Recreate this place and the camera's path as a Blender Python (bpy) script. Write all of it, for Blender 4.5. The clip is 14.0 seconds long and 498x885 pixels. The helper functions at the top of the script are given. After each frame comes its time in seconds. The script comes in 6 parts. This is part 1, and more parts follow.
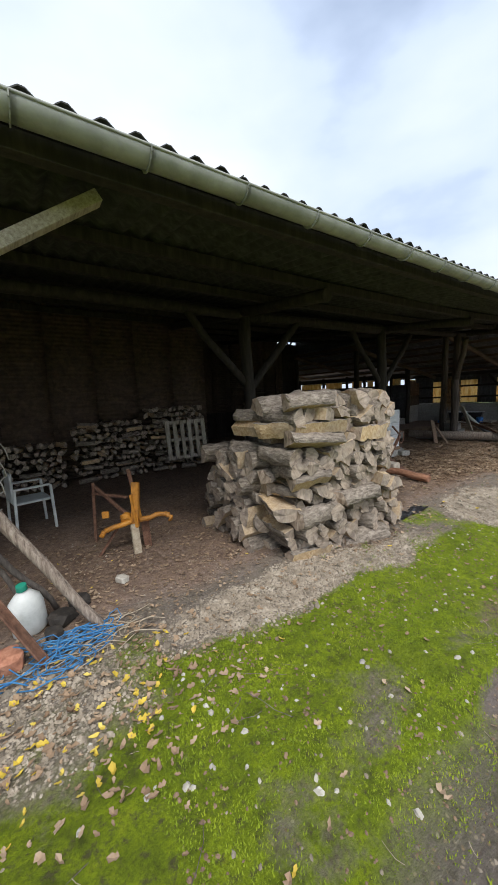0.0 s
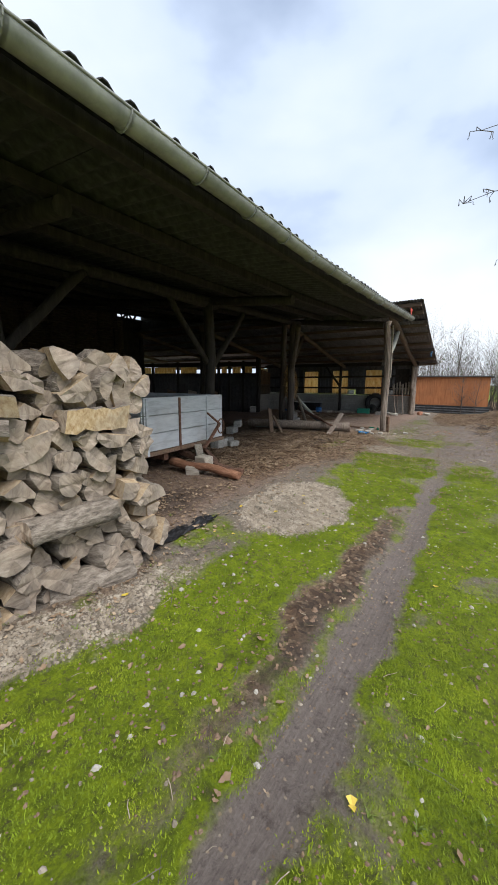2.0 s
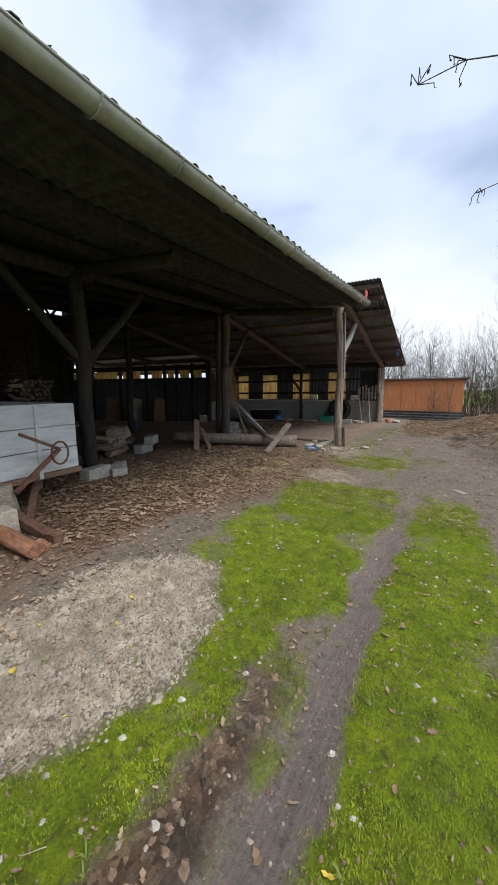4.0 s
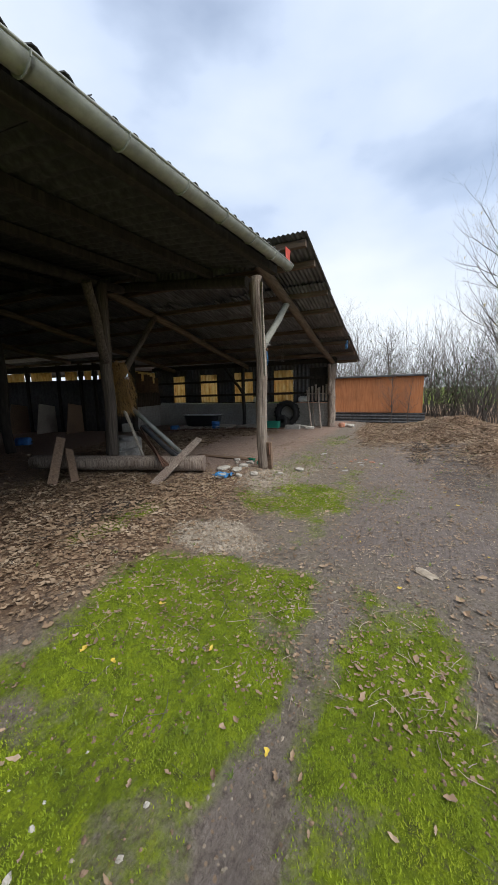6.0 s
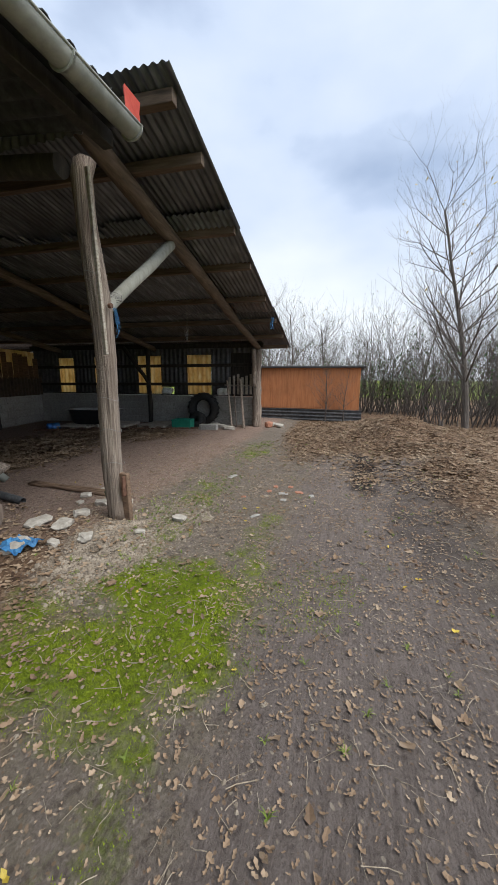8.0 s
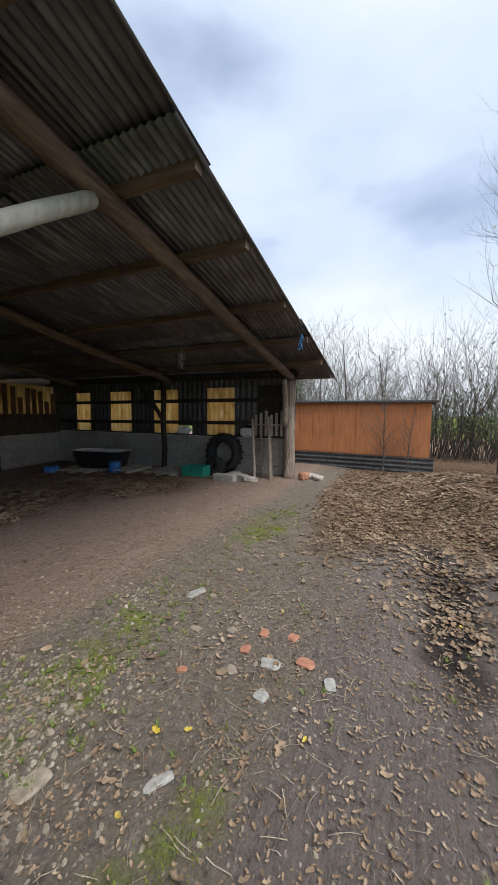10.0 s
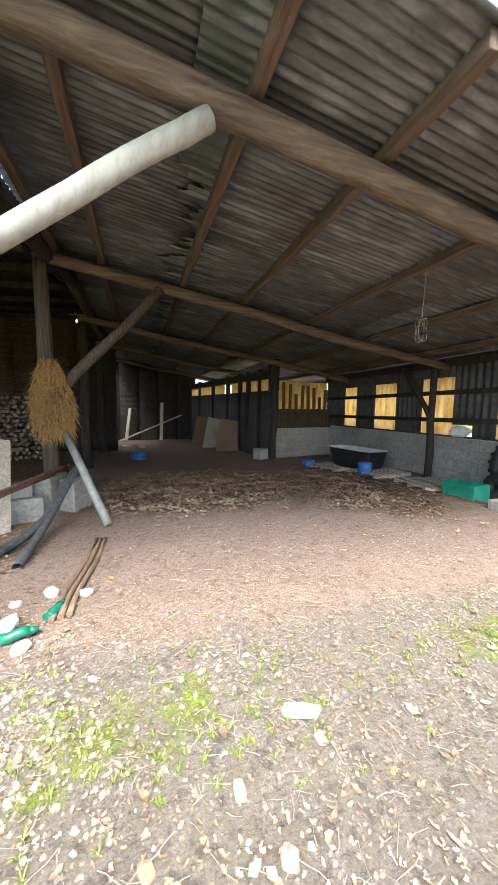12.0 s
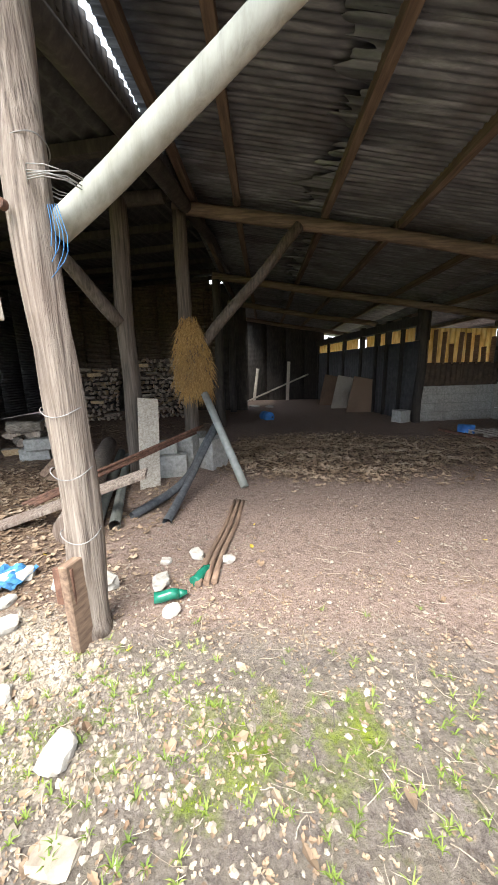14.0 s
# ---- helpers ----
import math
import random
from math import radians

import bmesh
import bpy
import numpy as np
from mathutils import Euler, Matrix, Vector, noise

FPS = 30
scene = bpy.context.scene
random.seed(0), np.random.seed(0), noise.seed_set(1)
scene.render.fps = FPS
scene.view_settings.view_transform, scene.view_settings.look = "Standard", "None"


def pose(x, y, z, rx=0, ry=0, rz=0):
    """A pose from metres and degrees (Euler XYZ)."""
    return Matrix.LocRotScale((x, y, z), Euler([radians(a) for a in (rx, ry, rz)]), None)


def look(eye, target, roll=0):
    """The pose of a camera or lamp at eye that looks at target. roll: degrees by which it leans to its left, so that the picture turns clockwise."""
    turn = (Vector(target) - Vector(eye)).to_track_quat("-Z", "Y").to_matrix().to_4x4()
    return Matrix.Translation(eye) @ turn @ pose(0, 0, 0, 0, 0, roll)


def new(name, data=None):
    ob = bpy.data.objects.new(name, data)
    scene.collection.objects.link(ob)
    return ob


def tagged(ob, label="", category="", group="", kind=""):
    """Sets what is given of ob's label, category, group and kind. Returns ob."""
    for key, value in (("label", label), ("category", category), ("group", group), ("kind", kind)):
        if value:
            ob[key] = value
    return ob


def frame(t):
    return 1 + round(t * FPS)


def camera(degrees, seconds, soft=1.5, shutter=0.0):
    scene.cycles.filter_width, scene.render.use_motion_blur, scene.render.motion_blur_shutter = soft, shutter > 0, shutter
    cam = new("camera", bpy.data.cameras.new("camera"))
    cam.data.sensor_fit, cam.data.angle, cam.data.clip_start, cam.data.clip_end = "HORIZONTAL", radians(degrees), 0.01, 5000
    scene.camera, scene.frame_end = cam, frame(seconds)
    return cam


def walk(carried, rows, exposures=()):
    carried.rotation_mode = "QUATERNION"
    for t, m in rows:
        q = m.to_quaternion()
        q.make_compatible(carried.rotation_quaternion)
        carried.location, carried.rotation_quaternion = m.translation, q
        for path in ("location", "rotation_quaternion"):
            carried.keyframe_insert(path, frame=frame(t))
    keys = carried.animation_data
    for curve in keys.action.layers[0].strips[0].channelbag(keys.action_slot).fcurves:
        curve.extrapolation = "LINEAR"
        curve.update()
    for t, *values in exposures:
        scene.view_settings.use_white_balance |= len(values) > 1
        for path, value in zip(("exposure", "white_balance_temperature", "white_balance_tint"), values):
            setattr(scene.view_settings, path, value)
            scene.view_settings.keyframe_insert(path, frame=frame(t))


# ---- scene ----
cam = camera(72.7, 14.0)
METRES, EYE, TILT, LEAN, TURN = 14.4, 1.5, 0.0, 0.0, -34.1
ROWS = [
    (0.0, 0.0, 0.0, 0.0, -0.32, -7.46, 2.43),
    (0.5, 0.0159, 0.0131, -0.0033, -9.45, -7.44, 1.5),
    (1.0, 0.0389, 0.0312, -0.0041, -21.48, -9.38, -0.75),
    (1.5, 0.0682, 0.0545, -0.0084, -15.51, -8.0, 0.75),
    (2.0, 0.1039, 0.0792, -0.0118, -20.91, -9.97, -0.45),
    (2.5, 0.1419, 0.1061, -0.0144, -22.93, -10.39, -1.22),
    (3.0, 0.1778, 0.1309, -0.0156, -24.52, -9.73, 1.21),
    (3.5, 0.215, 0.1576, -0.0157, -21.26, -7.73, 2.14),
    (4.0, 0.2529, 0.185, -0.0165, -24.12, -8.82, 0.18),
    (6.5, 0.4458, 0.317, -0.016, -32.69, -9.5, 1.9),
    (7.0, 0.4832, 0.3464, -0.0161, -39.04, -13.69, 0.89),
    (7.5, 0.5172, 0.3742, -0.0141, -36.79, -13.23, 2.26),
    (8.0, 0.548, 0.4033, -0.0133, -39.43, -10.65, -0.41),
    (10.5, 0.7166, 0.5202, -0.0081, -23.22, -3.18, -1.96),
    (11.0, 0.744, 0.546, -0.0136, -9.73, -4.35, -2.38),
    (11.5, 0.76, 0.5615, -0.0099, 9.01, -3.48, -1.9),
    (12.0, 0.7681, 0.5703, -0.0102, 19.18, -6.03, -0.66),
    (12.5, 0.7693, 0.5723, -0.0107, 21.96, -7.68, -0.38),
    (13.0, 0.7673, 0.5726, -0.0106, 27.11, -8.3, 0.83),
    (13.5, 0.7564, 0.5779, -0.0139, 37.38, -11.57, 1.08),
    (14.0, 0.7394, 0.5914, -0.0141, 39.45, -12.6, 1.19),
]
walk(cam, [(t, pose(0, 0, EYE, TILT, LEAN, TURN) @ pose(METRES * x, METRES * y, METRES * z, 90 + pitch, roll, yaw)) for t, x, y, z, yaw, pitch, roll in ROWS],
     exposures=[(0.0, 0.6), (8.0, 0.45), (10.5, 0.5), (11.0, 1.1), (11.5, 2.1), (12.0, 2.6), (12.5, 2.7), (13.0, 2.6), (13.5, 2.4), (14.0, 2.3)])

# ---- world and sun ----
world = bpy.data.worlds.new("sky")
scene.world = world
world.use_nodes = True
_n, _l = world.node_tree.nodes, world.node_tree.links
_n.clear()
w_out = _n.new("ShaderNodeOutputWorld")
w_bg = _n.new("ShaderNodeBackground")
w_sky = _n.new("ShaderNodeTexSky")
w_sky.sky_type = "NISHITA"
w_sky.sun_disc = False
SUN_EL, SUN_AZ = 56.0, 195.0      # elevation; azimuth from +y towards +x
w_sky.sun_elevation, w_sky.sun_rotation = radians(SUN_EL), radians(SUN_AZ)
w_scale = _n.new("ShaderNodeVectorMath")
w_scale.operation = "SCALE"
w_scale.inputs["Scale"].default_value = 0.11
_l.new(w_sky.outputs[0], w_scale.inputs[0])
w_tc = _n.new("ShaderNodeTexCoord")
w_map = _n.new("ShaderNodeMapping")
w_map.inputs["Scale"].default_value = (1.0, 1.0, 2.2)
w_map.inputs["Location"].default_value = (0.35, 0.1, 0.2)
_l.new(w_tc.outputs["Generated"], w_map.inputs[0])
w_noise = _n.new("ShaderNodeTexNoise")
w_noise.inputs["Scale"].default_value = 1.35
w_noise.inputs["Detail"].default_value = 7
w_noise.inputs["Roughness"].default_value = 0.44
_l.new(w_map.outputs[0], w_noise.inputs["Vector"])
w_ramp = _n.new("ShaderNodeValToRGB")
w_ramp.color_ramp.elements[0].position, w_ramp.color_ramp.elements[1].position = 0.22, 0.40
_l.new(w_noise.outputs[0], w_ramp.inputs[0])
w_cloud = _n.new("ShaderNodeValToRGB")
w_cloud.color_ramp.elements[0].position, w_cloud.color_ramp.elements[1].position = 0.38, 0.60
w_cloud.color_ramp.elements[0].color = (0.48, 0.57, 0.73, 1)
w_cloud.color_ramp.elements[1].color = (0.70, 0.75, 0.81, 1)
_l.new(w_noise.outputs[0], w_cloud.inputs[0])
w_mix = _n.new("ShaderNodeMix")
w_mix.data_type = "RGBA"
_l.new(w_ramp.outputs[0], w_mix.inputs[0])
_l.new(w_scale.outputs[0], w_mix.inputs[6])
_l.new(w_cloud.outputs[0], w_mix.inputs[7])
_l.new(w_mix.outputs[2], w_bg.inputs[0])
w_bg.inputs[1].default_value = 1.0
_l.new(w_bg.outputs[0], w_out.inputs[0])

sun = new("sun", bpy.data.lights.new("sun", "SUN"))
sun.data.energy, sun.data.angle, sun.data.color = 2.4, radians(40), (1.0, 0.97, 0.94)
_az, _el = radians(SUN_AZ), radians(SUN_EL)
sun.matrix_world = look((20 * math.sin(_az) * math.cos(_el), 20 * math.cos(_az) * math.cos(_el), 20 * math.sin(_el)), (0, 0, 0))


# ---- materials ----
def shader(name):
    m = bpy.data.materials.new(name)
    m.use_nodes = True
    nt = m.node_tree
    return m, nt, nt.nodes["Principled BSDF"]


def node(nt, kind, **inputs):
    n = nt.nodes.new(kind)
    for k, v in inputs.items():
        n.inputs[k.replace("_", " ")].default_value = v
    return n


def ramp(nt, source, stops):
    r = nt.nodes.new("ShaderNodeValToRGB")
    el = r.color_ramp.elements
    while len(el) < len(stops):
        el.new(0.5)
    for e, (p, c) in zip(el, stops):
        e.position, e.color = p, (*c, 1)
    nt.links.new(source, r.inputs[0])
    return r.outputs[0]


def mixed(nt, fac, a, b, blend="MIX"):
    m = nt.nodes.new("ShaderNodeMix")
    m.data_type, m.blend_type = "RGBA", blend
    for i, v in ((0, fac), (6, a), (7, b)):
        if isinstance(v, (int, float)):
            m.inputs[i].default_value = v
        elif isinstance(v, tuple):
            m.inputs[i].default_value = (*v, 1)
        else:
            nt.links.new(v, m.inputs[i])
    return m.outputs[2]


def coords(nt, stretch=(1, 1, 1), space="Object"):
    tc = nt.nodes.new("ShaderNodeTexCoord")
    mp = nt.nodes.new("ShaderNodeMapping")
    mp.inputs["Scale"].default_value = stretch
    nt.links.new(tc.outputs[space], mp.inputs[0])
    return mp.outputs[0]


def tex_noise(nt, vec, scale, detail=5, rough=0.6, distort=0.0):
    n = node(nt, "ShaderNodeTexNoise", Scale=scale, Detail=detail, Roughness=rough, Distortion=distort)
    nt.links.new(vec, n.inputs["Vector"])
    return n.outputs[0]


def bump(nt, p, height, strength, dist=0.01):
    b = node(nt, "ShaderNodeBump", Strength=strength, Distance=dist)
    nt.links.new(height, b.inputs["Height"])
    nt.links.new(b.outputs[0], p.inputs["Normal"])


def surface(name, dark, mid, light, scale=6.0, stretch=(1, 1, 1), rough=0.85, metal=0.0, relief=0.5, dist=0.008, stain=(0.05, 0.04, 0.03), stain_amount=0.35, vary=0.25):
    """A weathered surface: grain in three tones, large stains, relief, and a shift from piece to piece."""
    m, nt, p = shader(name)
    v = coords(nt, stretch)
    g = tex_noise(nt, v, scale, 8, 0.65, 0.3)
    col = ramp(nt, g, [(0.3, dark), (0.5, mid), (0.7, light)])
    big = tex_noise(nt, coords(nt), 1.3, 4, 0.6)
    f = ramp(nt, big, [(0.5, (0, 0, 0)), (0.72, (stain_amount,) * 3)])
    col = mixed(nt, f, col, stain)
    info = nt.nodes.new("ShaderNodeObjectInfo")
    isl = nt.nodes.new("ShaderNodeNewGeometry")
    add = nt.nodes.new("ShaderNodeMath")
    add.operation = "ADD"
    nt.links.new(info.outputs["Random"], add.inputs[0])
    nt.links.new(isl.outputs["Random Per Island"], add.inputs[1])
    tone = ramp(nt, add.outputs[0], [(0.0, (1 - vary,) * 3), (1.0, (1, 1, 1))])
    col = mixed(nt, 1.0, col, tone, "MULTIPLY")
    nt.links.new(col, p.inputs["Base Color"])
    p.inputs["Roughness"].default_value, p.inputs["Metallic"].default_value = rough, metal
    bump(nt, p, g, relief, dist)
    return m


GRAIN = (1, 1, 0.12)
M_post = surface("weathered_post_wood", (0.07, 0.05, 0.04), (0.27, 0.215, 0.17), (0.44, 0.375, 0.31), 18, (2.8, 2.8, 0.10), relief=1.0, dist=0.025, stain=(0.15, 0.085, 0.06), stain_amount=0.55)
# grey-brown post wood darkened, with the shade inside the shed put into its colour
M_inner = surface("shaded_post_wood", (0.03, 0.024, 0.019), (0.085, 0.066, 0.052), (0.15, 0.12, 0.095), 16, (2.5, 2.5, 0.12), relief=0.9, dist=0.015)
M_beam = surface("old_beam_wood", (0.055, 0.038, 0.028), (0.125, 0.085, 0.058), (0.20, 0.145, 0.10), 14, (1.6, 0.14, 1.6), relief=0.7)
M_rafter = surface("old_rafter_pole", (0.055, 0.04, 0.03), (0.13, 0.092, 0.066), (0.21, 0.155, 0.11), 14, (0.14, 1.6, 1.6), relief=0.8, dist=0.012)
# near-black wood: the gloom deep under the roofs is put into its colour
M_dark = surface("gloom_dark_wood", (0.012, 0.010, 0.008), (0.028, 0.023, 0.019), (0.055, 0.045, 0.036), 10, (1.5, 1.5, 0.3))
M_pole = surface("peeled_grey_pole", (0.24, 0.24, 0.20), (0.35, 0.35, 0.30), (0.43, 0.43, 0.38), 8, (2, 2, 0.2), relief=0.3, stain=(0.17, 0.16, 0.12), stain_amount=0.35)
M_plank = surface("grey_plank", (0.24, 0.20, 0.16), (0.42, 0.37, 0.30), (0.56, 0.51, 0.43), 16, (3, 0.3, 3), relief=0.5)
M_board = surface("brown_board", (0.10, 0.06, 0.04), (0.20, 0.13, 0.085), (0.30, 0.20, 0.13), 14, (3, 0.4, 3))
M_redwood = surface("reddish_heartwood", (0.10, 0.04, 0.022), (0.25, 0.115, 0.062), (0.38, 0.20, 0.12), 14, (2.5, 0.3, 2.5), relief=0.7, dist=0.015)
M_bark = surface("firewood_bark", (0.07, 0.055, 0.042), (0.235, 0.195, 0.155), (0.42, 0.365, 0.30), 34, (1, 0.35, 1), relief=1.0, dist=0.03, vary=0.45)
M_cut = surface("cut_wood", (0.15, 0.105, 0.07), (0.35, 0.27, 0.20), (0.50, 0.415, 0.32), 20, (1.4, 1.4, 0.5), relief=0.5, dist=0.012, stain=(0.16, 0.15, 0.14), stain_amount=0.6, vary=0.35)
M_split = surface("split_wood", (0.30, 0.17, 0.07), (0.50, 0.36, 0.20), (0.64, 0.52, 0.36), 14, (2.5, 2.5, 0.2), relief=0.7, dist=0.012, stain=(0.25, 0.22, 0.19), stain_amount=0.7, vary=0.35)
M_iron = surface("galvanised_sheet", (0.07, 0.074, 0.082), (0.15, 0.158, 0.17), (0.30, 0.31, 0.325), 7, (0.35, 2.2, 1), rough=0.5, metal=0.35, relief=0.15, stain=(0.05, 0.04, 0.033), stain_amount=0.7, vary=0.4)
# the sheet's own dark grey, taken near-black to carry the shade beneath the roof
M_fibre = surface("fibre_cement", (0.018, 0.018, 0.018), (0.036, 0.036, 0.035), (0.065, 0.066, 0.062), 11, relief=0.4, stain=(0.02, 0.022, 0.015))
M_wallsheet = surface("dark_wall_sheet", (0.04, 0.04, 0.042), (0.075, 0.076, 0.078), (0.12, 0.12, 0.12), 8, rough=0.65, stain=(0.06, 0.036, 0.022))
M_brownsheet = surface("rusty_brown_sheet", (0.03, 0.02, 0.014), (0.07, 0.047, 0.031), (0.115, 0.08, 0.052), 8, rough=0.8)
M_gutter = surface("zinc_gutter", (0.22, 0.23, 0.21), (0.31, 0.32, 0.29), (0.40, 0.41, 0.37), 7, (1, 1, 1), rough=0.6, metal=0.2, relief=0.15, stain=(0.12, 0.13, 0.09), stain_amount=0.5, vary=0.05)
M_block = surface("concrete_block", (0.22, 0.21, 0.19), (0.34, 0.33, 0.30), (0.45, 0.43, 0.39), 20, relief=0.6, stain=(0.14, 0.12, 0.09), vary=0.15)
M_mortar = surface("mortar", (0.20, 0.19, 0.17), (0.28, 0.27, 0.24), (0.36, 0.34, 0.30), 30, relief=0.6)
M_stone = surface("pale_limestone", (0.28, 0.255, 0.215), (0.42, 0.39, 0.335), (0.55, 0.52, 0.46), 18, relief=0.6, vary=0.35)
M_brick = surface("red_brick", (0.25, 0.10, 0.06), (0.40, 0.18, 0.11), (0.50, 0.27, 0.18), 18, relief=0.6)
M_whiteboard = surface("flaking_white_paint", (0.38, 0.40, 0.42), (0.54, 0.57, 0.59), (0.64, 0.67, 0.68), 7, (0.4, 1, 2), rough=0.75, relief=0.3, stain=(0.30, 0.24, 0.18), stain_amount=0.35, vary=0.12)
M_rust = surface("rusty_iron", (0.06, 0.03, 0.02), (0.14, 0.068, 0.042), (0.22, 0.12, 0.078), 20, rough=0.9, relief=0.5)
M_orange = surface("orange_stained_panel", (0.42, 0.15, 0.055), (0.54, 0.205, 0.08), (0.60, 0.25, 0.105), 7, (3, 3, 0.3), rough=0.8, relief=0.2, stain=(0.22, 0.09, 0.04), vary=0.12)
M_yellow = surface("yellow_machine_paint", (0.24, 0.10, 0.02), (0.46, 0.19, 0.02), (0.58, 0.27, 0.04), 9, rough=0.6, stain=(0.12, 0.06, 0.03), stain_amount=0.7)
M_rubber = surface("black_rubber", (0.012, 0.012, 0.012), (0.02, 0.02, 0.02), (0.035, 0.035, 0.033), 20, rough=0.75, relief=0.3)
M_hose = surface("grey_black_hose", (0.04, 0.045, 0.05), (0.075, 0.08, 0.085), (0.13, 0.135, 0.14), 20, rough=0.6, relief=0.3)
M_green = surface("green_plastic", (0.01, 0.17, 0.11), (0.015, 0.24, 0.16), (0.03, 0.30, 0.20), 6, rough=0.5, relief=0.1)
M_blue = surface("blue_plastic", (0.02, 0.09, 0.28), (0.03, 0.15, 0.42), (0.06, 0.22, 0.52), 8, rough=0.5, relief=0.1)
M_bluecord = surface("blue_twine", (0.02, 0.10, 0.25), (0.04, 0.18, 0.38), (0.08, 0.26, 0.46), 20, rough=0.8)
M_whitepl = surface("dirty_white_plastic", (0.42, 0.44, 0.42), (0.58, 0.60, 0.58), (0.70, 0.71, 0.69), 8, rough=0.5, relief=0.1, stain=(0.3, 0.27, 0.2))
M_enamel = surface("white_enamel", (0.55, 0.56, 0.56), (0.70, 0.71, 0.71), (0.78, 0.79, 0.79), 6, rough=0.3, relief=0.05)
M_hay = surface("dry_hay", (0.12, 0.06, 0.018), (0.29, 0.165, 0.05), (0.44, 0.29, 0.11), 30, vary=0.6)
M_straw = surface("pale_straw", (0.24, 0.19, 0.13), (0.37, 0.305, 0.22), (0.48, 0.42, 0.32), 20, vary=0.4)
M_wire = surface("grey_wire", (0.16, 0.15, 0.14), (0.28, 0.27, 0.25), (0.40, 0.39, 0.37), 20, rough=0.6, metal=0.4)
M_leaf = surface("dead_leaf", (0.13, 0.078, 0.043), (0.27, 0.185, 0.115), (0.46, 0.36, 0.25), 3, rough=0.85, relief=0.4, vary=0.72, stain_amount=0.1)
M_leafy = surface("yellow_leaf", (0.45, 0.30, 0.03), (0.60, 0.44, 0.05), (0.66, 0.54, 0.16), 5, rough=0.7, vary=0.3, stain_amount=0.1)
M_pebble = surface("gravel_stone", (0.16, 0.13, 0.095), (0.30, 0.25, 0.188), (0.46, 0.405, 0.325), 9, relief=0.4, vary=0.55)
M_twig = surface("twig_bark", (0.055, 0.045, 0.038), (0.11, 0.093, 0.08), (0.19, 0.165, 0.142), 20, (2, 2, 0.3), vary=0.4)
M_moss = surface("moss_tuft", (0.08, 0.12, 0.004), (0.18, 0.25, 0.006), (0.29, 0.35, 0.012), 3, rough=0.9, vary=0.45, stain=(0.13, 0.13, 0.02), stain_amount=0.4)
M_grass = surface("grass_blade", (0.09, 0.14, 0.015), (0.16, 0.22, 0.03), (0.24, 0.28, 0.07), 3, rough=0.7, vary=0.4)
M_ever = surface("evergreen_leaf", (0.02, 0.06, 0.012), (0.045, 0.11, 0.02), (0.09, 0.16, 0.04), 3, rough=0.6, vary=0.5)
M_red = surface("faded_red_sheet", (0.42, 0.05, 0.03), (0.55, 0.07, 0.045), (0.62, 0.12, 0.08), 8, rough=0.7)
M_black = surface("black_film", (0.01, 0.01, 0.012), (0.018, 0.018, 0.02), (0.03, 0.03, 0.032), 9, rough=0.35, relief=0.5)
M_bottle = surface("green_bottle", (0.008, 0.10, 0.06), (0.015, 0.16, 0.10), (0.03, 0.24, 0.16), 8, rough=0.25, relief=0.1)


def translucent_sheet():
    m, nt, p = shader("yellowed_light_sheet")
    v = coords(nt, (1, 1, 0.4))
    g = tex_noise(nt, v, 7, 6, 0.6)
    col = ramp(nt, g, [(0.3, (0.62, 0.42, 0.17)), (0.5, (0.86, 0.68, 0.36)), (0.7, (0.95, 0.85, 0.60))])
    nt.links.new(col, p.inputs["Base Color"])
    p.inputs["Roughness"].default_value = 0.5
    tr = nt.nodes.new("ShaderNodeBsdfTranslucent")
    nt.links.new(col, tr.inputs[0])
    mx = nt.nodes.new("ShaderNodeMixShader")
    mx.inputs[0].default_value = 0.8
    nt.links.new(p.outputs[0], mx.inputs[1])
    nt.links.new(tr.outputs[0], mx.inputs[2])
    nt.links.new(mx.outputs[0], nt.nodes["Material Output"].inputs[0])
    return m


M_light = translucent_sheet()


def glass():
    m, nt, p = shader("clear_pane")
    p.inputs["Transmission Weight"].default_value = 1.0
    p.inputs["Roughness"].default_value = 0.02
    p.inputs["IOR"].default_value = 1.02
    return m


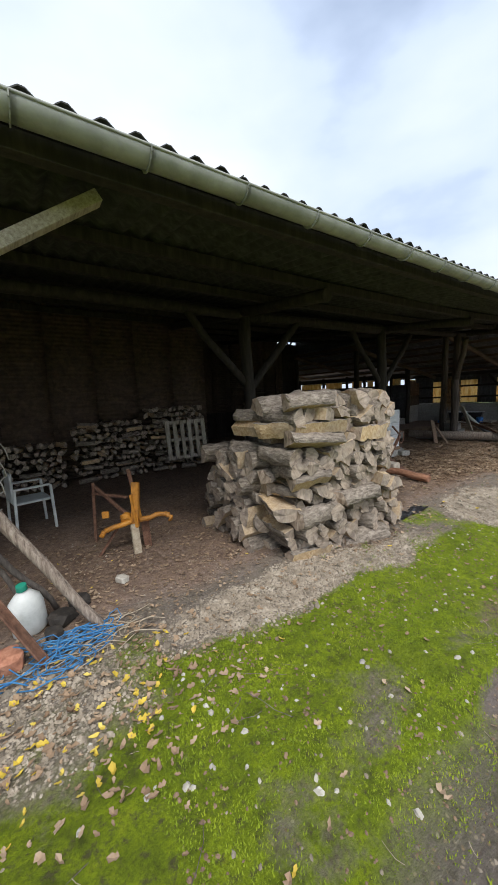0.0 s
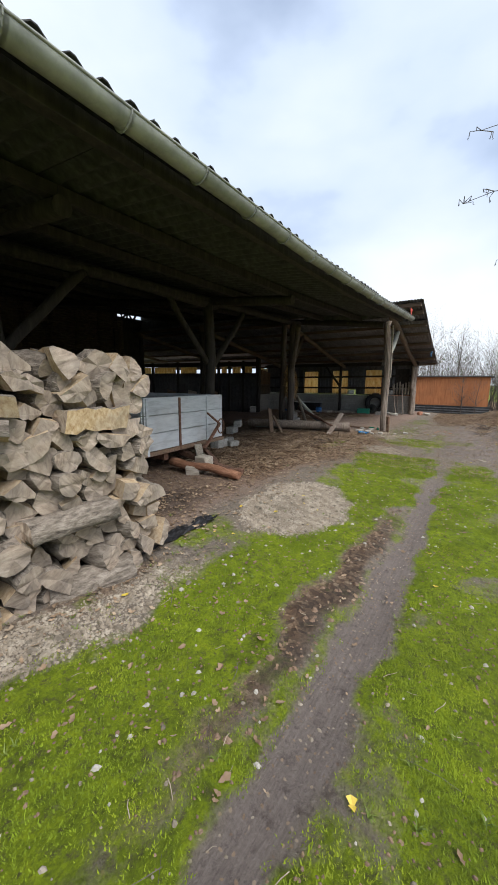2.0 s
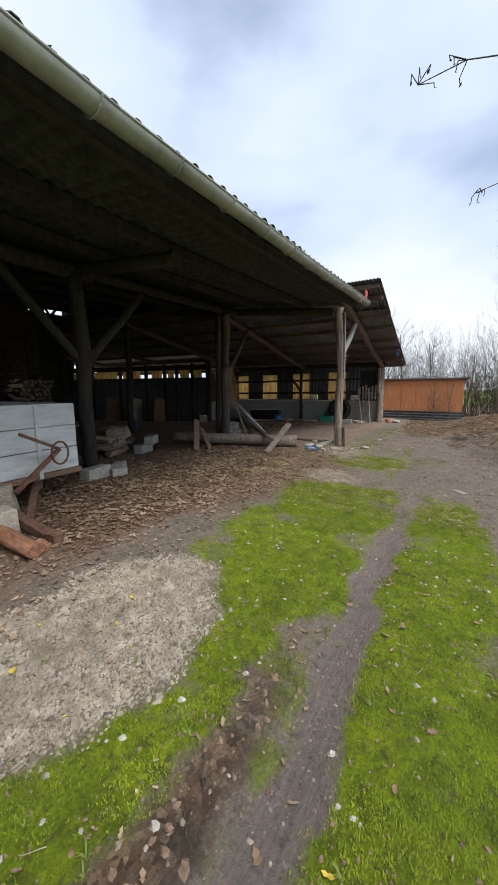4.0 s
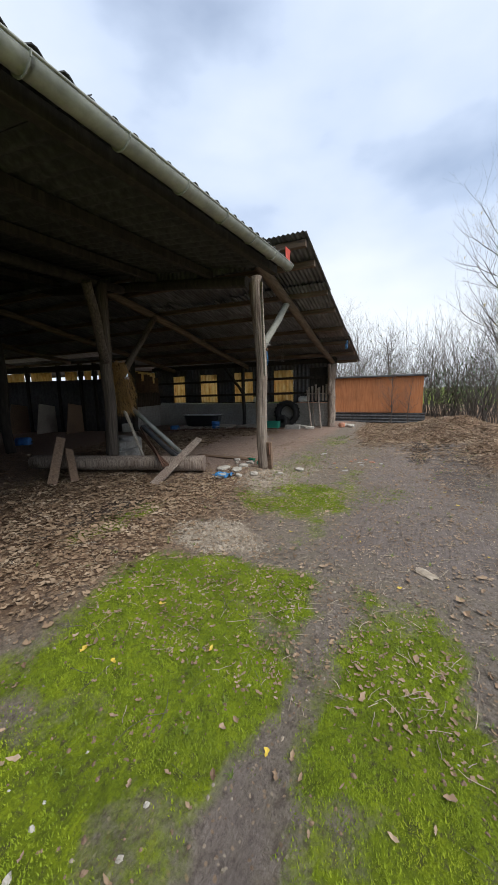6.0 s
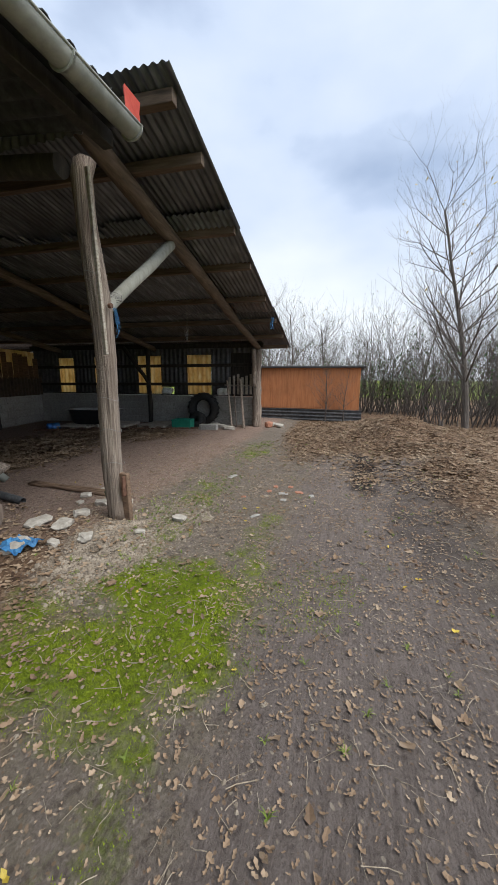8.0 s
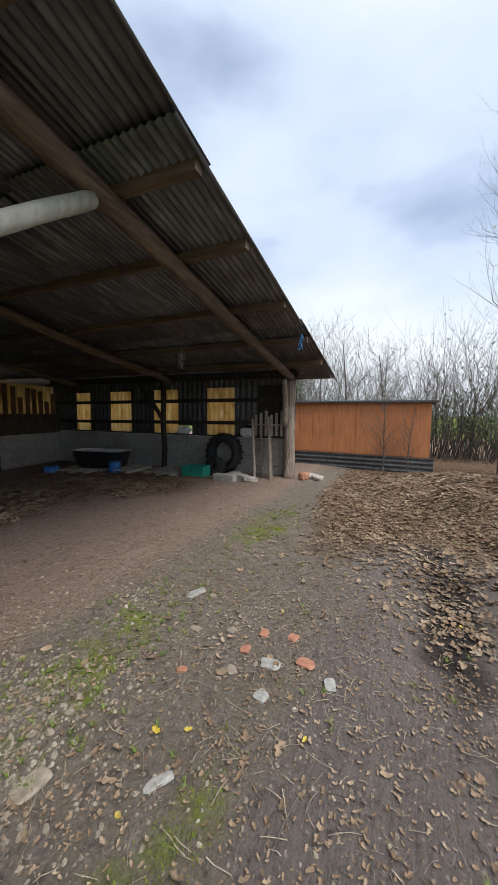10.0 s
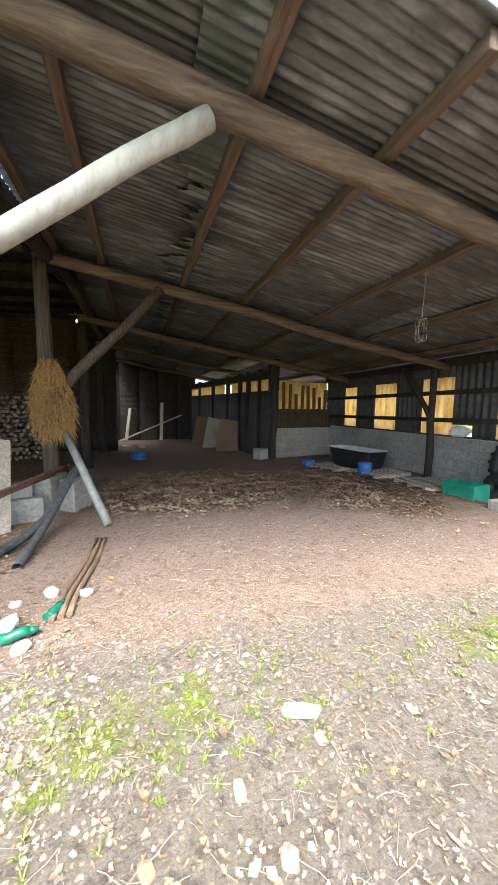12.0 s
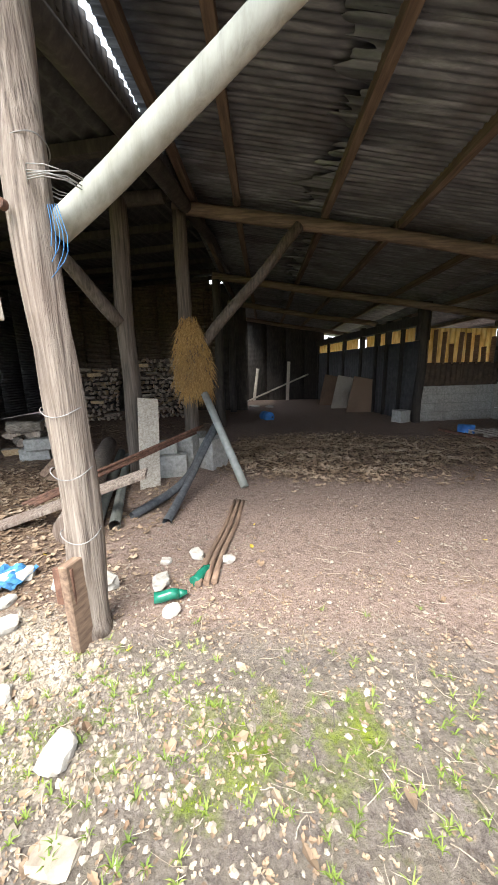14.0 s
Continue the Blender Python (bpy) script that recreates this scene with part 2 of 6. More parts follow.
def ground_material():
    """Earth, moss, gravel, leaf litter and pinkish barn floor, mixed by what covers the ground where."""
    m, nt, p = shader("yard_ground")
    v = coords(nt)
    def cover(name, soft=0.5, scale=3.0, amount=0.9):
        a = nt.nodes.new("ShaderNodeAttribute")
        a.attribute_name = name
        n = tex_noise(nt, v, scale, 9, 0.72)
        s = nt.nodes.new("ShaderNodeMath")
        s.operation = "MULTIPLY_ADD"
        nt.links.new(n, s.inputs[0])
        s.inputs[1].default_value = amount
        nt.links.new(a.outputs["Fac"], s.inputs[2])
        mr = node(nt, "ShaderNodeMapRange", From_Min=amount * 0.5 + 0.5 - soft * 0.5, From_Max=amount * 0.5 + 0.5 + soft * 0.5)
        nt.links.new(s.outputs[0], mr.inputs[0])
        return mr.outputs[0]
    fine = tex_noise(nt, v, 55, 8, 0.75)
    mid = tex_noise(nt, v, 9, 8, 0.7)
    earth = ramp(nt, fine, [(0.3, (0.10, 0.08, 0.066)), (0.5, (0.195, 0.162, 0.135)), (0.72, (0.31, 0.27, 0.23))])
    earth = mixed(nt, ramp(nt, mid, [(0.42, (0, 0, 0)), (0.62, (0.6,) * 3)]), earth, (0.17, 0.145, 0.10))
    mossc = ramp(nt, mid, [(0.30, (0.06, 0.075, 0.006)), (0.42, (0.12, 0.165, 0.005)), (0.58, (0.20, 0.265, 0.006)), (0.8, (0.27, 0.31, 0.012))])
    mossc = mixed(nt, ramp(nt, fine, [(0.32, (0.75,) * 3), (0.55, (0, 0, 0))]), mossc, (0.055, 0.07, 0.008))
    speck = tex_noise(nt, v, 24, 6, 0.7)
    mossc = mixed(nt, ramp(nt, speck, [(0.34, (0.85,) * 3), (0.47, (0, 0, 0))]), mossc, (0.07, 0.062, 0.03))
    vor = node(nt, "ShaderNodeTexVoronoi", Scale=75.0, Randomness=1.0)
    nt.links.new(v, vor.inputs["Vector"])
    grav = ramp(nt, vor.outputs["Color"], [(0.1, (0.18, 0.145, 0.11)), (0.5, (0.33, 0.275, 0.21)), (0.9, (0.50, 0.44, 0.36))])
    grav = mixed(nt, ramp(nt, vor.outputs["Distance"], [(0.35, (0, 0, 0)), (0.75, (0.75,) * 3)]), grav, (0.12, 0.10, 0.085))
    vl = node(nt, "ShaderNodeTexVoronoi", Scale=34.0, Randomness=1.0)
    wv = tex_noise(nt, v, 5, 3)
    nt.links.new(mixed(nt, 0.12, v, wv), vl.inputs["Vector"])
    litter = ramp(nt, vl.outputs["Color"], [(0.1, (0.06, 0.034, 0.02)), (0.45, (0.15, 0.09, 0.052)), (0.8, (0.27, 0.18, 0.11)), (0.97, (0.42, 0.32, 0.21))])
    litter = mixed(nt, ramp(nt, fine, [(0.35, (0.7,) * 3), (0.55, (0, 0, 0))]), litter, (0.07, 0.05, 0.038))
    floorc = ramp(nt, fine, [(0.3, (0.14, 0.095, 0.072)), (0.5, (0.27, 0.195, 0.155)), (0.72, (0.39, 0.30, 0.25))])
    streak = tex_noise(nt, coords(nt, (0.9, 16, 1)), 4.0, 6, 0.7)
    mud = ramp(nt, mixed(nt, 0.55, fine, streak), [(0.3, (0.10, 0.08, 0.07)), (0.5, (0.175, 0.145, 0.128)), (0.75, (0.26, 0.22, 0.20))])
    lump = tex_noise(nt, v, 17, 8, 0.72)
    mud = mixed(nt, ramp(nt, lump, [(0.32, (0.8,) * 3), (0.46, (0, 0, 0))]), mud, (0.07, 0.055, 0.046))
    mud = mixed(nt, ramp(nt, lump, [(0.56, (0, 0, 0)), (0.72, (0.6,) * 3)]), mud, (0.225, 0.19, 0.165))
    earth = mixed(nt, ramp(nt, lump, [(0.34, (0.7,) * 3), (0.5, (0, 0, 0))]), earth, (0.06, 0.046, 0.038))
    floorc = mixed(nt, ramp(nt, lump, [(0.36, (0.6,) * 3), (0.5, (0, 0, 0))]), floorc, (0.085, 0.055, 0.042))
    dark = ramp(nt, fine, [(0.3, (0.02, 0.016, 0.013)), (0.55, (0.05, 0.04, 0.034)), (0.75, (0.10, 0.08, 0.07))])
    col = mixed(nt, cover("barn_floor", 0.5, 2.0, 0.7), earth, floorc)
    vf = node(nt, "ShaderNodeTexVoronoi", Scale=48.0, Randomness=1.0)
    nt.links.new(mixed(nt, 0.10, v, wv), vf.inputs["Vector"])
    crumb = nt.nodes.new("ShaderNodeMath")
    crumb.operation = "MULTIPLY"
    nt.links.new(ramp(nt, vf.outputs["Distance"], [(0.22, (1, 1, 1)), (0.36, (0, 0, 0))]), crumb.inputs[0])
    nt.links.new(ramp(nt, vf.outputs["Color"], [(0.52, (0, 0, 0)), (0.60, (0.85,) * 3)]), crumb.inputs[1])
    crumbc = ramp(nt, vf.outputs["Color"], [(0.5, (0.11, 0.065, 0.04)), (0.7, (0.30, 0.21, 0.135)), (0.9, (0.42, 0.36, 0.28))])
    mud = mixed(nt, crumb.outputs[0], mud, crumbc)
    col = mixed(nt, crumb.outputs[0], col, crumbc)
    col = mixed(nt, cover("litter", 0.5, 3.0, 0.9), col, litter)
    col = mixed(nt, cover("moss", 0.34, 4.0, 1.5), col, mossc)
    col = mixed(nt, cover("gravel", 0.45, 6.0, 0.9), col, grav)
    col = mixed(nt, cover("mud", 0.35, 4.0, 0.6), col, mud)
    col = mixed(nt, cover("wet", 0.5, 4.0, 0.8), col, dark)
    nt.links.new(col, p.inputs["Base Color"])
    p.inputs["Roughness"].default_value = 0.9
    p.inputs["Specular IOR Level"].default_value = 0.25
    h = mixed(nt, 0.4, mixed(nt, 0.2, fine, streak), mixed(nt, 0.6, mid, lump))
    bump(nt, p, h, 1.0, 0.045)
    return m


M_ground = ground_material()


# ---- mesh helpers ----
def finish(name, bm, material, smooth=False):
    me = bpy.data.meshes.new(name)
    bmesh.ops.recalc_face_normals(bm, faces=bm.faces)
    bm.to_mesh(me)
    bm.free()
    for k in (material if isinstance(material, (list, tuple)) else [material]):
        me.materials.append(k)
    if smooth:
        for f in me.polygons:
            f.use_smooth = True
    return me


def part(name, bm, material, parent=None, label="", smooth=False):
    ob = new(name, finish(name, bm, material, smooth))
    if parent is not None:
        ob.parent = parent
    return tagged(ob, label) if label else ob


def thing(name, m, label, category, group="", kind=""):
    ob = new(name)
    ob.empty_display_size = 0.1
    ob.matrix_world = m
    return tagged(ob, label, category, group, kind)


def box(bm, x0, y0, z0, x1, y1, z1, bev=0.0, jit=0.0, m=None, mi=0):
    r = bmesh.ops.create_cube(bm, size=1)
    vs = r["verts"]
    for q in vs:
        q.co = Vector((x0 + (q.co.x + 0.5) * (x1 - x0), y0 + (q.co.y + 0.5) * (y1 - y0), z0 + (q.co.z + 0.5) * (z1 - z0)))
        if jit:
            q.co += Vector((random.uniform(-jit, jit), random.uniform(-jit, jit), random.uniform(-jit, jit)))
    fs = {f for q in vs for f in q.link_faces}
    for f in fs:
        f.material_index = mi
    if bev:
        es = {e for q in vs for e in q.link_edges}
        r = bmesh.ops.bevel(bm, geom=list(es), offset=bev, segments=1, affect="EDGES")
        vs = list({q for f in r["faces"] for q in f.verts} | {q for q in vs if q.is_valid})
    if m is not None:
        bmesh.ops.transform(bm, matrix=m, verts=[q for q in vs if q.is_valid])
    return bm


def span(p0, p1, roll=0.0):
    """The pose at p0 whose z runs to p1."""
    d = Vector(p1) - Vector(p0)
    q = d.to_track_quat("Z", "Y")
    return Matrix.Translation(p0) @ q.to_matrix().to_4x4() @ pose(0, 0, 0, 0, 0, roll), d.length


def log(bm, p0, p1, r0, r1, n=10, rings=8, wob=0.012, seed=0, flat=1.0, mi=0, cap=None):
    """A tapered, slightly crooked round pole from p0 to p1."""
    m, length = span(p0, p1)
    rows = []
    for i in range(rings + 1):
        s = i / rings
        c = Vector((noise.noise((seed, s * 2.3, 0)) * wob * 3, noise.noise((seed, s * 2.3, 9)) * wob * 3, s * length))
        if i in (0, rings):
            c.x = c.y = 0
        rows.append([bm.verts.new(m @ (c + Vector((math.cos(a) * (r0 + (r1 - r0) * s) * (1 + noise.noise((math.cos(a) * 2, math.sin(a) * 2 + seed, s * 5)) * wob * 10),
                     math.sin(a) * flat * (r0 + (r1 - r0) * s) * (1 + noise.noise((math.cos(a) * 2, math.sin(a) * 2 + seed, s * 5 + 7)) * wob * 10), 0)))) for a in [k * math.tau / n for k in range(n)]])
    for a, b in zip(rows, rows[1:]):
        for k in range(n):
            f = bm.faces.new((a[k], a[(k + 1) % n], b[(k + 1) % n], b[k]))
            f.smooth, f.material_index = True, mi
    for r in (rows[0][::-1], rows[-1]):
        bm.faces.new(r).material_index = mi if cap is None else cap
    return bm


def bar(bm, p0, p1, w, t, roll=0.0, bev=0.004, jit=0.0):
    """A sawn bar or plank from p0 to p1."""
    m, length = span(p0, p1, roll)
    return box(bm, -w / 2, -t / 2, 0, w / 2, t / 2, length, bev, jit, m)


def cord(name, pts, r, material, parent=None, cyclic=False, res=3):
    cu = bpy.data.curves.new(name, "CURVE")
    cu.dimensions, cu.bevel_depth, cu.bevel_resolution, cu.resolution_u = "3D", r, 1, res
    sp = cu.splines.new("BEZIER" if len(pts) < 30 else "POLY")
    if sp.type == "BEZIER":
        sp.bezier_points.add(len(pts) - 1)
        for b, q in zip(sp.bezier_points, pts):
            b.co, b.handle_left_type, b.handle_right_type = q, "AUTO", "AUTO"
    else:
        sp.points.add(len(pts) - 1)
        for b, q in zip(sp.points, pts):
            b.co = (*q, 1)
    sp.use_cyclic_u = cyclic
    tmp = bpy.data.objects.new(name, cu)
    me = bpy.data.meshes.new_from_object(tmp)
    bpy.data.objects.remove(tmp)
    me.materials.append(material)
    ob = new(name, me)
    if parent is not None:
        ob.parent = parent
    return ob


def corrugated(bm, width, length, pitch, amp, m, thick=0.004, mi=0, ragged=0.0, seed=0, sag=0.0, per=6):
    """A sheet waved along its x (width), straight along its y (length), with real thickness."""
    nx = max(4, int(width / pitch * per))
    ny = 3 if not sag else 8
    tops = []
    for lay in (0, 1):
        rows = []
        for j in range(ny + 1):
            row = []
            for i in range(nx + 1):
                x, y = width * i / nx, length * j / ny
                if ragged and j == 0:
                    y += ragged * (0.5 + noise.noise((x * 6, seed, 1)) + 0.7 * noise.noise((x * 19, seed, 4)))
                z = amp * math.sin(math.tau * x / pitch) - thick * lay - sag * math.sin(math.pi * j / ny)
                row.append(bm.verts.new(m @ Vector((x, y, z))))
            rows.append(row)
        for a, b in zip(rows, rows[1:]):
            for i in range(nx):
                f = bm.faces.new((a[i], a[i + 1], b[i + 1], b[i]))
                f.smooth, f.material_index = True, mi
        tops.append(rows)
    t, b = tops
    for j in (0, ny):
        for i in range(nx):
            bm.faces.new((t[j][i], t[j][i + 1], b[j][i + 1], b[j][i])).material_index = mi
    for i in (0, nx):
        for j in range(ny):
            bm.faces.new((t[j][i], t[j + 1][i], b[j + 1][i], b[j][i])).material_index = mi
    return bm


def raw(name, verts, faces, material, parent=None):
    me = bpy.data.meshes.new(name)
    me.from_pydata(verts, [], faces)
    me.materials.append(material)
    ob = new(name, me)
    if parent is not None:
        ob.parent = parent
    return ob


# ---- ground ----
def smooth(a, b, x):
    t = min(1.0, max(0.0, (x - a) / (b - a)))
    return t * t * (3 - 2 * t)


GX, GZ = [-200, 0, 2, 4, 5.3, 8, 10.5, 13.7, 16, 400], [-0.05, -0.07, -0.10, -0.215, -0.275, -0.23, -0.17, -0.18, -0.17, -0.17]


def near(x, y, cx, cy, rx, ry, soft=0.5):
    """1 inside an ellipse, falling to 0 outside it."""
    d = math.hypot((x - cx) / rx, (y - cy) / ry)
    return 1 - smooth(1 - soft * 0.5, 1 + soft * 0.5, d)


def track_y(x):
    return 0.53 + 0.027 * (x - 2) + 0.02 * math.sin(x * 0.9)


def level(x, y):
    path = float(np.interp(x, GX, GZ))
    inside = -0.10 - 0.02 * max(0.0, min(y, 20) - 5.5)
    z = path + (inside - path) * smooth(1.3, 2.7, y)
    mound = 0.55 * math.exp(-((x - 18.6) / 2.7) ** 2 - ((y + 0.75) / 1.7) ** 2) + 0.22 * math.exp(-((x - 15.4) / 1.5) ** 2 - ((y + 1.4) / 0.9) ** 2)
    z += mound * (0.75 + 0.5 * noise.noise((x * 1.3, y * 1.3, 2)))
    t = smooth(9.8, 7.5, x) * smooth(-1, 1.0, x)
    z -= 0.035 * t * math.exp(-((y - track_y(x)) / 0.16) ** 2)
    z -= 0.045 * math.exp(-((y - 0.15 + 0.22 * (x - 15)) / 0.2) ** 2) * smooth(13.6, 14.4, x) * smooth(17.2, 16.2, x)
    if -6 < x < 30 and -8 < y < 21:
        z += 0.020 * noise.noise((x * 1.1, y * 1.1, 5)) + 0.012 * noise.noise((x * 4, y * 4, 1)) + 0.006 * noise.noise((x * 13, y * 13, 3))
    return z


def covers(x, y):
    """How much moss, gravel, litter, barn floor, mud and wet earth covers the ground at a place."""
    w = 0.5 * noise.noise((x * 0.9, y * 0.9, 11)) + 0.3 * noise.noise((x * 2.7, y * 2.7, 12))
    x, y = x + 0.16 * noise.noise((x * 2.2, y * 2.2, 21)) + 0.07 * noise.noise((x * 7, y * 7, 22)), y + 0.12 * noise.noise((x * 2.2, y * 2.2, 23)) + 0.05 * noise.noise((x * 7, y * 7, 24))
    ty = track_y(x)
    track = math.exp(-((y - ty) / 0.13) ** 4) * smooth(1.2, 2.2, x) * smooth(8.9, 7.4, x)
    edge = 2.05 - 0.10 * smooth(3.2, 4.4, x) * smooth(8.0, 6.5, x) + 0.1 * smooth(6, 8, x)
    moss = smooth(edge + 0.35, edge - 0.25, y + w * 0.5) * smooth(9.95, 9.2, x + 0.5 * w + 0.12 * max(0, 1.0 - y))
    moss *= 1 - 0.6 * math.exp(-((y - 0.35 + w * 0.4) / 0.35) ** 2) * smooth(2.2, 1.2, x)
    moss *= 1 - 0.6 * near(x, y, 8.9, 0.62, 1.1, 0.16, 1.0)
    moss *= 1 - smooth(0.1, -0.35, y + 0.4 * w) * smooth(7.2, 8.6, x)
    moss *= smooth(-12, -6, y)
    moss = max(moss, 0.80 * near(x, y, 11.4, 1.65, 0.75, 0.8, 1.0), 0.45 * near(x, y, 11.9, 0.6, 0.6, 0.5, 1.2), 0.5 * near(x, y, 9.8, 3.1, 0.9, 0.3, 1.2), 0.45 * near(x, y, 0.3, 1.75, 0.7, 0.5, 1.0), 0.55 * near(x, y, 13.1, 2.1, 1.4, 0.28, 1.0), 0.5 * near(x, y, 16.3, 2.1, 1.0, 0.3, 1.0), 0.72 * near(x, y, 12.45, 2.05, 0.6, 0.25, 1), 0.42 * near(x, y, 11.8, 1.1, 2.2, 0.25, 1.2), 0.75 * near(x, y, 6.9, 1.85, 0.8, 0.35, 0.8) * (x > 6), 0.5 * near(x, y, 4.3, 2.25, 0.45, 0.3, 0.8))
    moss = min(moss, 0.86) * (1 - 0.45 * smooth(0.1, 0.55, noise.noise((x * 1.7, y * 1.7, 31))))
    gravel = max(near(x, y, 5.62, 1.95, 0.95, 0.56, 0.5), 0.72 * near(x, y, 9.9, 1.9, 0.32, 0.5, 0.9), 0.9 * near(x, y, 1.75, 2.08, 1.1, 0.30, 0.8), 0.65 * near(x, y, 2.9, 1.95, 1.0, 0.2, 1.0), 0.62 * near(x, y, -0.05, 1.9, 0.55, 0.42, 1.1), 0.75 * near(x, y, 12.1, 2.3, 0.75, 0.4, 0.9), 0.45 * near(x, y, 12.6, 2.1, 1.0, 0.45, 1.2))
    moss *= 1 - 0.9 * min(1, gravel)
    inside = smooth(2.2, 3.0, y)
    litter = max(0.97 * smooth(0.35, -0.25, y - 0.3 - 0.5 * (x - 14.7) + 0.4 * w) * smooth(14.3, 15.0, x + 0.3 * w) * smooth(2.2, 1.7, y), 0.8 * smooth(2.3, 2.9, y + 0.4 * w) * smooth(5.2, 6.4, x) * smooth(12.2, 11.0, x) * smooth(7.0, 5.0, y), 0.75 * near(x, y, 4.4, 0.92, 1.9, 0.15, 1.2), 0.6 * near(x, y, 10.2, 2.3, 1.3, 0.7, 1.2), 0.85 * smooth(-0.1, -0.9, y + 0.35 * w) * smooth(12.5, 14.5, x), 0.55 * smooth(-0.4, -1.2, y) * smooth(7, 9, x), 0.85 * near(x, y, 14.3, 6.7, 2.2, 1.5, 0.8), 0.8 * near(x, y, 17.4, 6.2, 1.2, 2.0, 0.8), 0.5 * inside * smooth(13, 11.5, x), 0.75 * near(x, y, 9.8, 2.9, 2.6, 0.9, 0.9), 0.6 * near(x, y, 2.6, 2.15, 1.1, 0.18, 0.8), 0.8 * near(x, y, 17.6, 0.9, 2.0, 0.9, 0.8), 0.5 * near(x, y, 7.5, 4.0, 2.0, 1.5, 1.0))
    barn = 0.9 * inside
    mud = max(0.9 * track, 0.75 * smooth(9.3, 10.4, x) * smooth(1.2, 0.7, y + w * 0.5) * smooth(-1.3, -0.3, y) * smooth(17, 15.5, x), 0.6 * near(x, y, 1.4, 0.25, 0.9, 0.45, 1.2))
    moss *= (1 - track) * (1 - 0.75 * near(x, y, 4.4, 0.90, 1.9, 0.17, 1.0))
    wet = max(0.5 * near(x, y, 13.6, -0.55, 1.9, 0.55, 1.0), 0.8 * near(x, y, 15.2, 0.1, 1.1, 0.22, 1.0), 0.52 * near(x, y, 4.4, 0.88, 1.9, 0.13, 1.2), 0.6 * near(x, y, 9.8, 3.35, 0.7, 0.35, 1.0), 0.55 * near(x, y, 4.5, 3.2, 0.7, 0.5, 1.0))
    return moss, gravel, litter, barn, mud, wet


def build_ground():
    def axis(stops):
        out = []
        for a, b, n in stops:
            out += list(np.linspace(a, b, n, endpoint=False))
        return out
    xs = axis([(-900, -60, 6), (-60, -6, 10), (-6, -1, 40), (-1, 17, 330), (17, 24, 80), (24, 60, 24), (60, 900, 7)]) + [900]
    ys = axis([(-900, -60, 6), (-60, -8, 12), (-8, -2, 50), (-2, 4, 130), (4, 11, 80), (11, 20, 30), (20, 60, 12), (60, 900, 6)]) + [900]
    verts, data = [], []
    for y in ys:
        for x in xs:
            verts.append((x, y, level(x, y)))
            data.append(covers(x, y) if -20 < x < 40 and -20 < y < 22 else (0.7, 0, 0.2, 0, 0, 0))
    nx = len(xs)
    faces = [(j * nx + i, j * nx + i + 1, (j + 1) * nx + i + 1, (j + 1) * nx + i) for j in range(len(ys) - 1) for i in range(nx - 1)]
    me = bpy.data.meshes.new("ground")
    me.from_pydata(verts, [], faces)
    arr = np.array(data, dtype=np.float32)
    for k, name in enumerate(("moss", "gravel", "litter", "barn_floor", "mud", "wet")):
        at = me.attributes.new(name, "FLOAT", "POINT")
        at.data.foreach_set("value", np.ascontiguousarray(arr[:, k]))
    me.polygons.foreach_set("use_smooth", np.ones(len(faces), dtype=bool))
    me.materials.append(M_ground)
    return tagged(new("ground", me), "mossy yard ground with bare earth tracks and gravel", "ground", kind="structure")


build_ground()


# ---- long open shed with the gutter ----
EX, EZ = [-6, 0, 6, 9, 12.5], [2.88, 2.845, 2.81, 2.90, 3.07]
BACK = 13.5
SLOPE1 = 0.11


def eave(x):
    return float(np.interp(x, EX, EZ))


shed = thing("open_shed", pose(0, 0, 0), "long open-fronted timber shed with a corrugated roof", "shed", kind="structure")
x = -5.0
while x < 12.2:
    w = min(1.062, 12.3 - x)
    z0, z1 = eave(x) + 0.10, eave(x + w) + 0.10
    m = Matrix(((1, 0, 0, x), (0, 1, 0, 2.0 + random.uniform(-0.02, 0.02)), ((z1 - z0) / w, SLOPE1, 1, z0 + 0.004 * (int(x * 3) % 2)), (0, 0, 0, 1)))
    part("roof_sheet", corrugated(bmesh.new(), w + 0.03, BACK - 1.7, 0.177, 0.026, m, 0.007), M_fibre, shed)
    x += w
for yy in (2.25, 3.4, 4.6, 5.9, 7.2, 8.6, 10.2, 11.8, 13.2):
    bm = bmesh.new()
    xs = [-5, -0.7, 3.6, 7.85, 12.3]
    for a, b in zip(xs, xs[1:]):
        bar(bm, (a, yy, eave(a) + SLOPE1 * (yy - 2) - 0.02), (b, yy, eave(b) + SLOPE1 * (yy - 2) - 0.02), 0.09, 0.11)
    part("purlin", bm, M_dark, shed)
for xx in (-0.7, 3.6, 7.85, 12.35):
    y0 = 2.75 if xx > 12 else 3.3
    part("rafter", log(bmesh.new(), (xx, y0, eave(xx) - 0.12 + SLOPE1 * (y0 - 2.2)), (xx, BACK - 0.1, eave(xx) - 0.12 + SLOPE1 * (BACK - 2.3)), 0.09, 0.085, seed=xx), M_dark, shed)
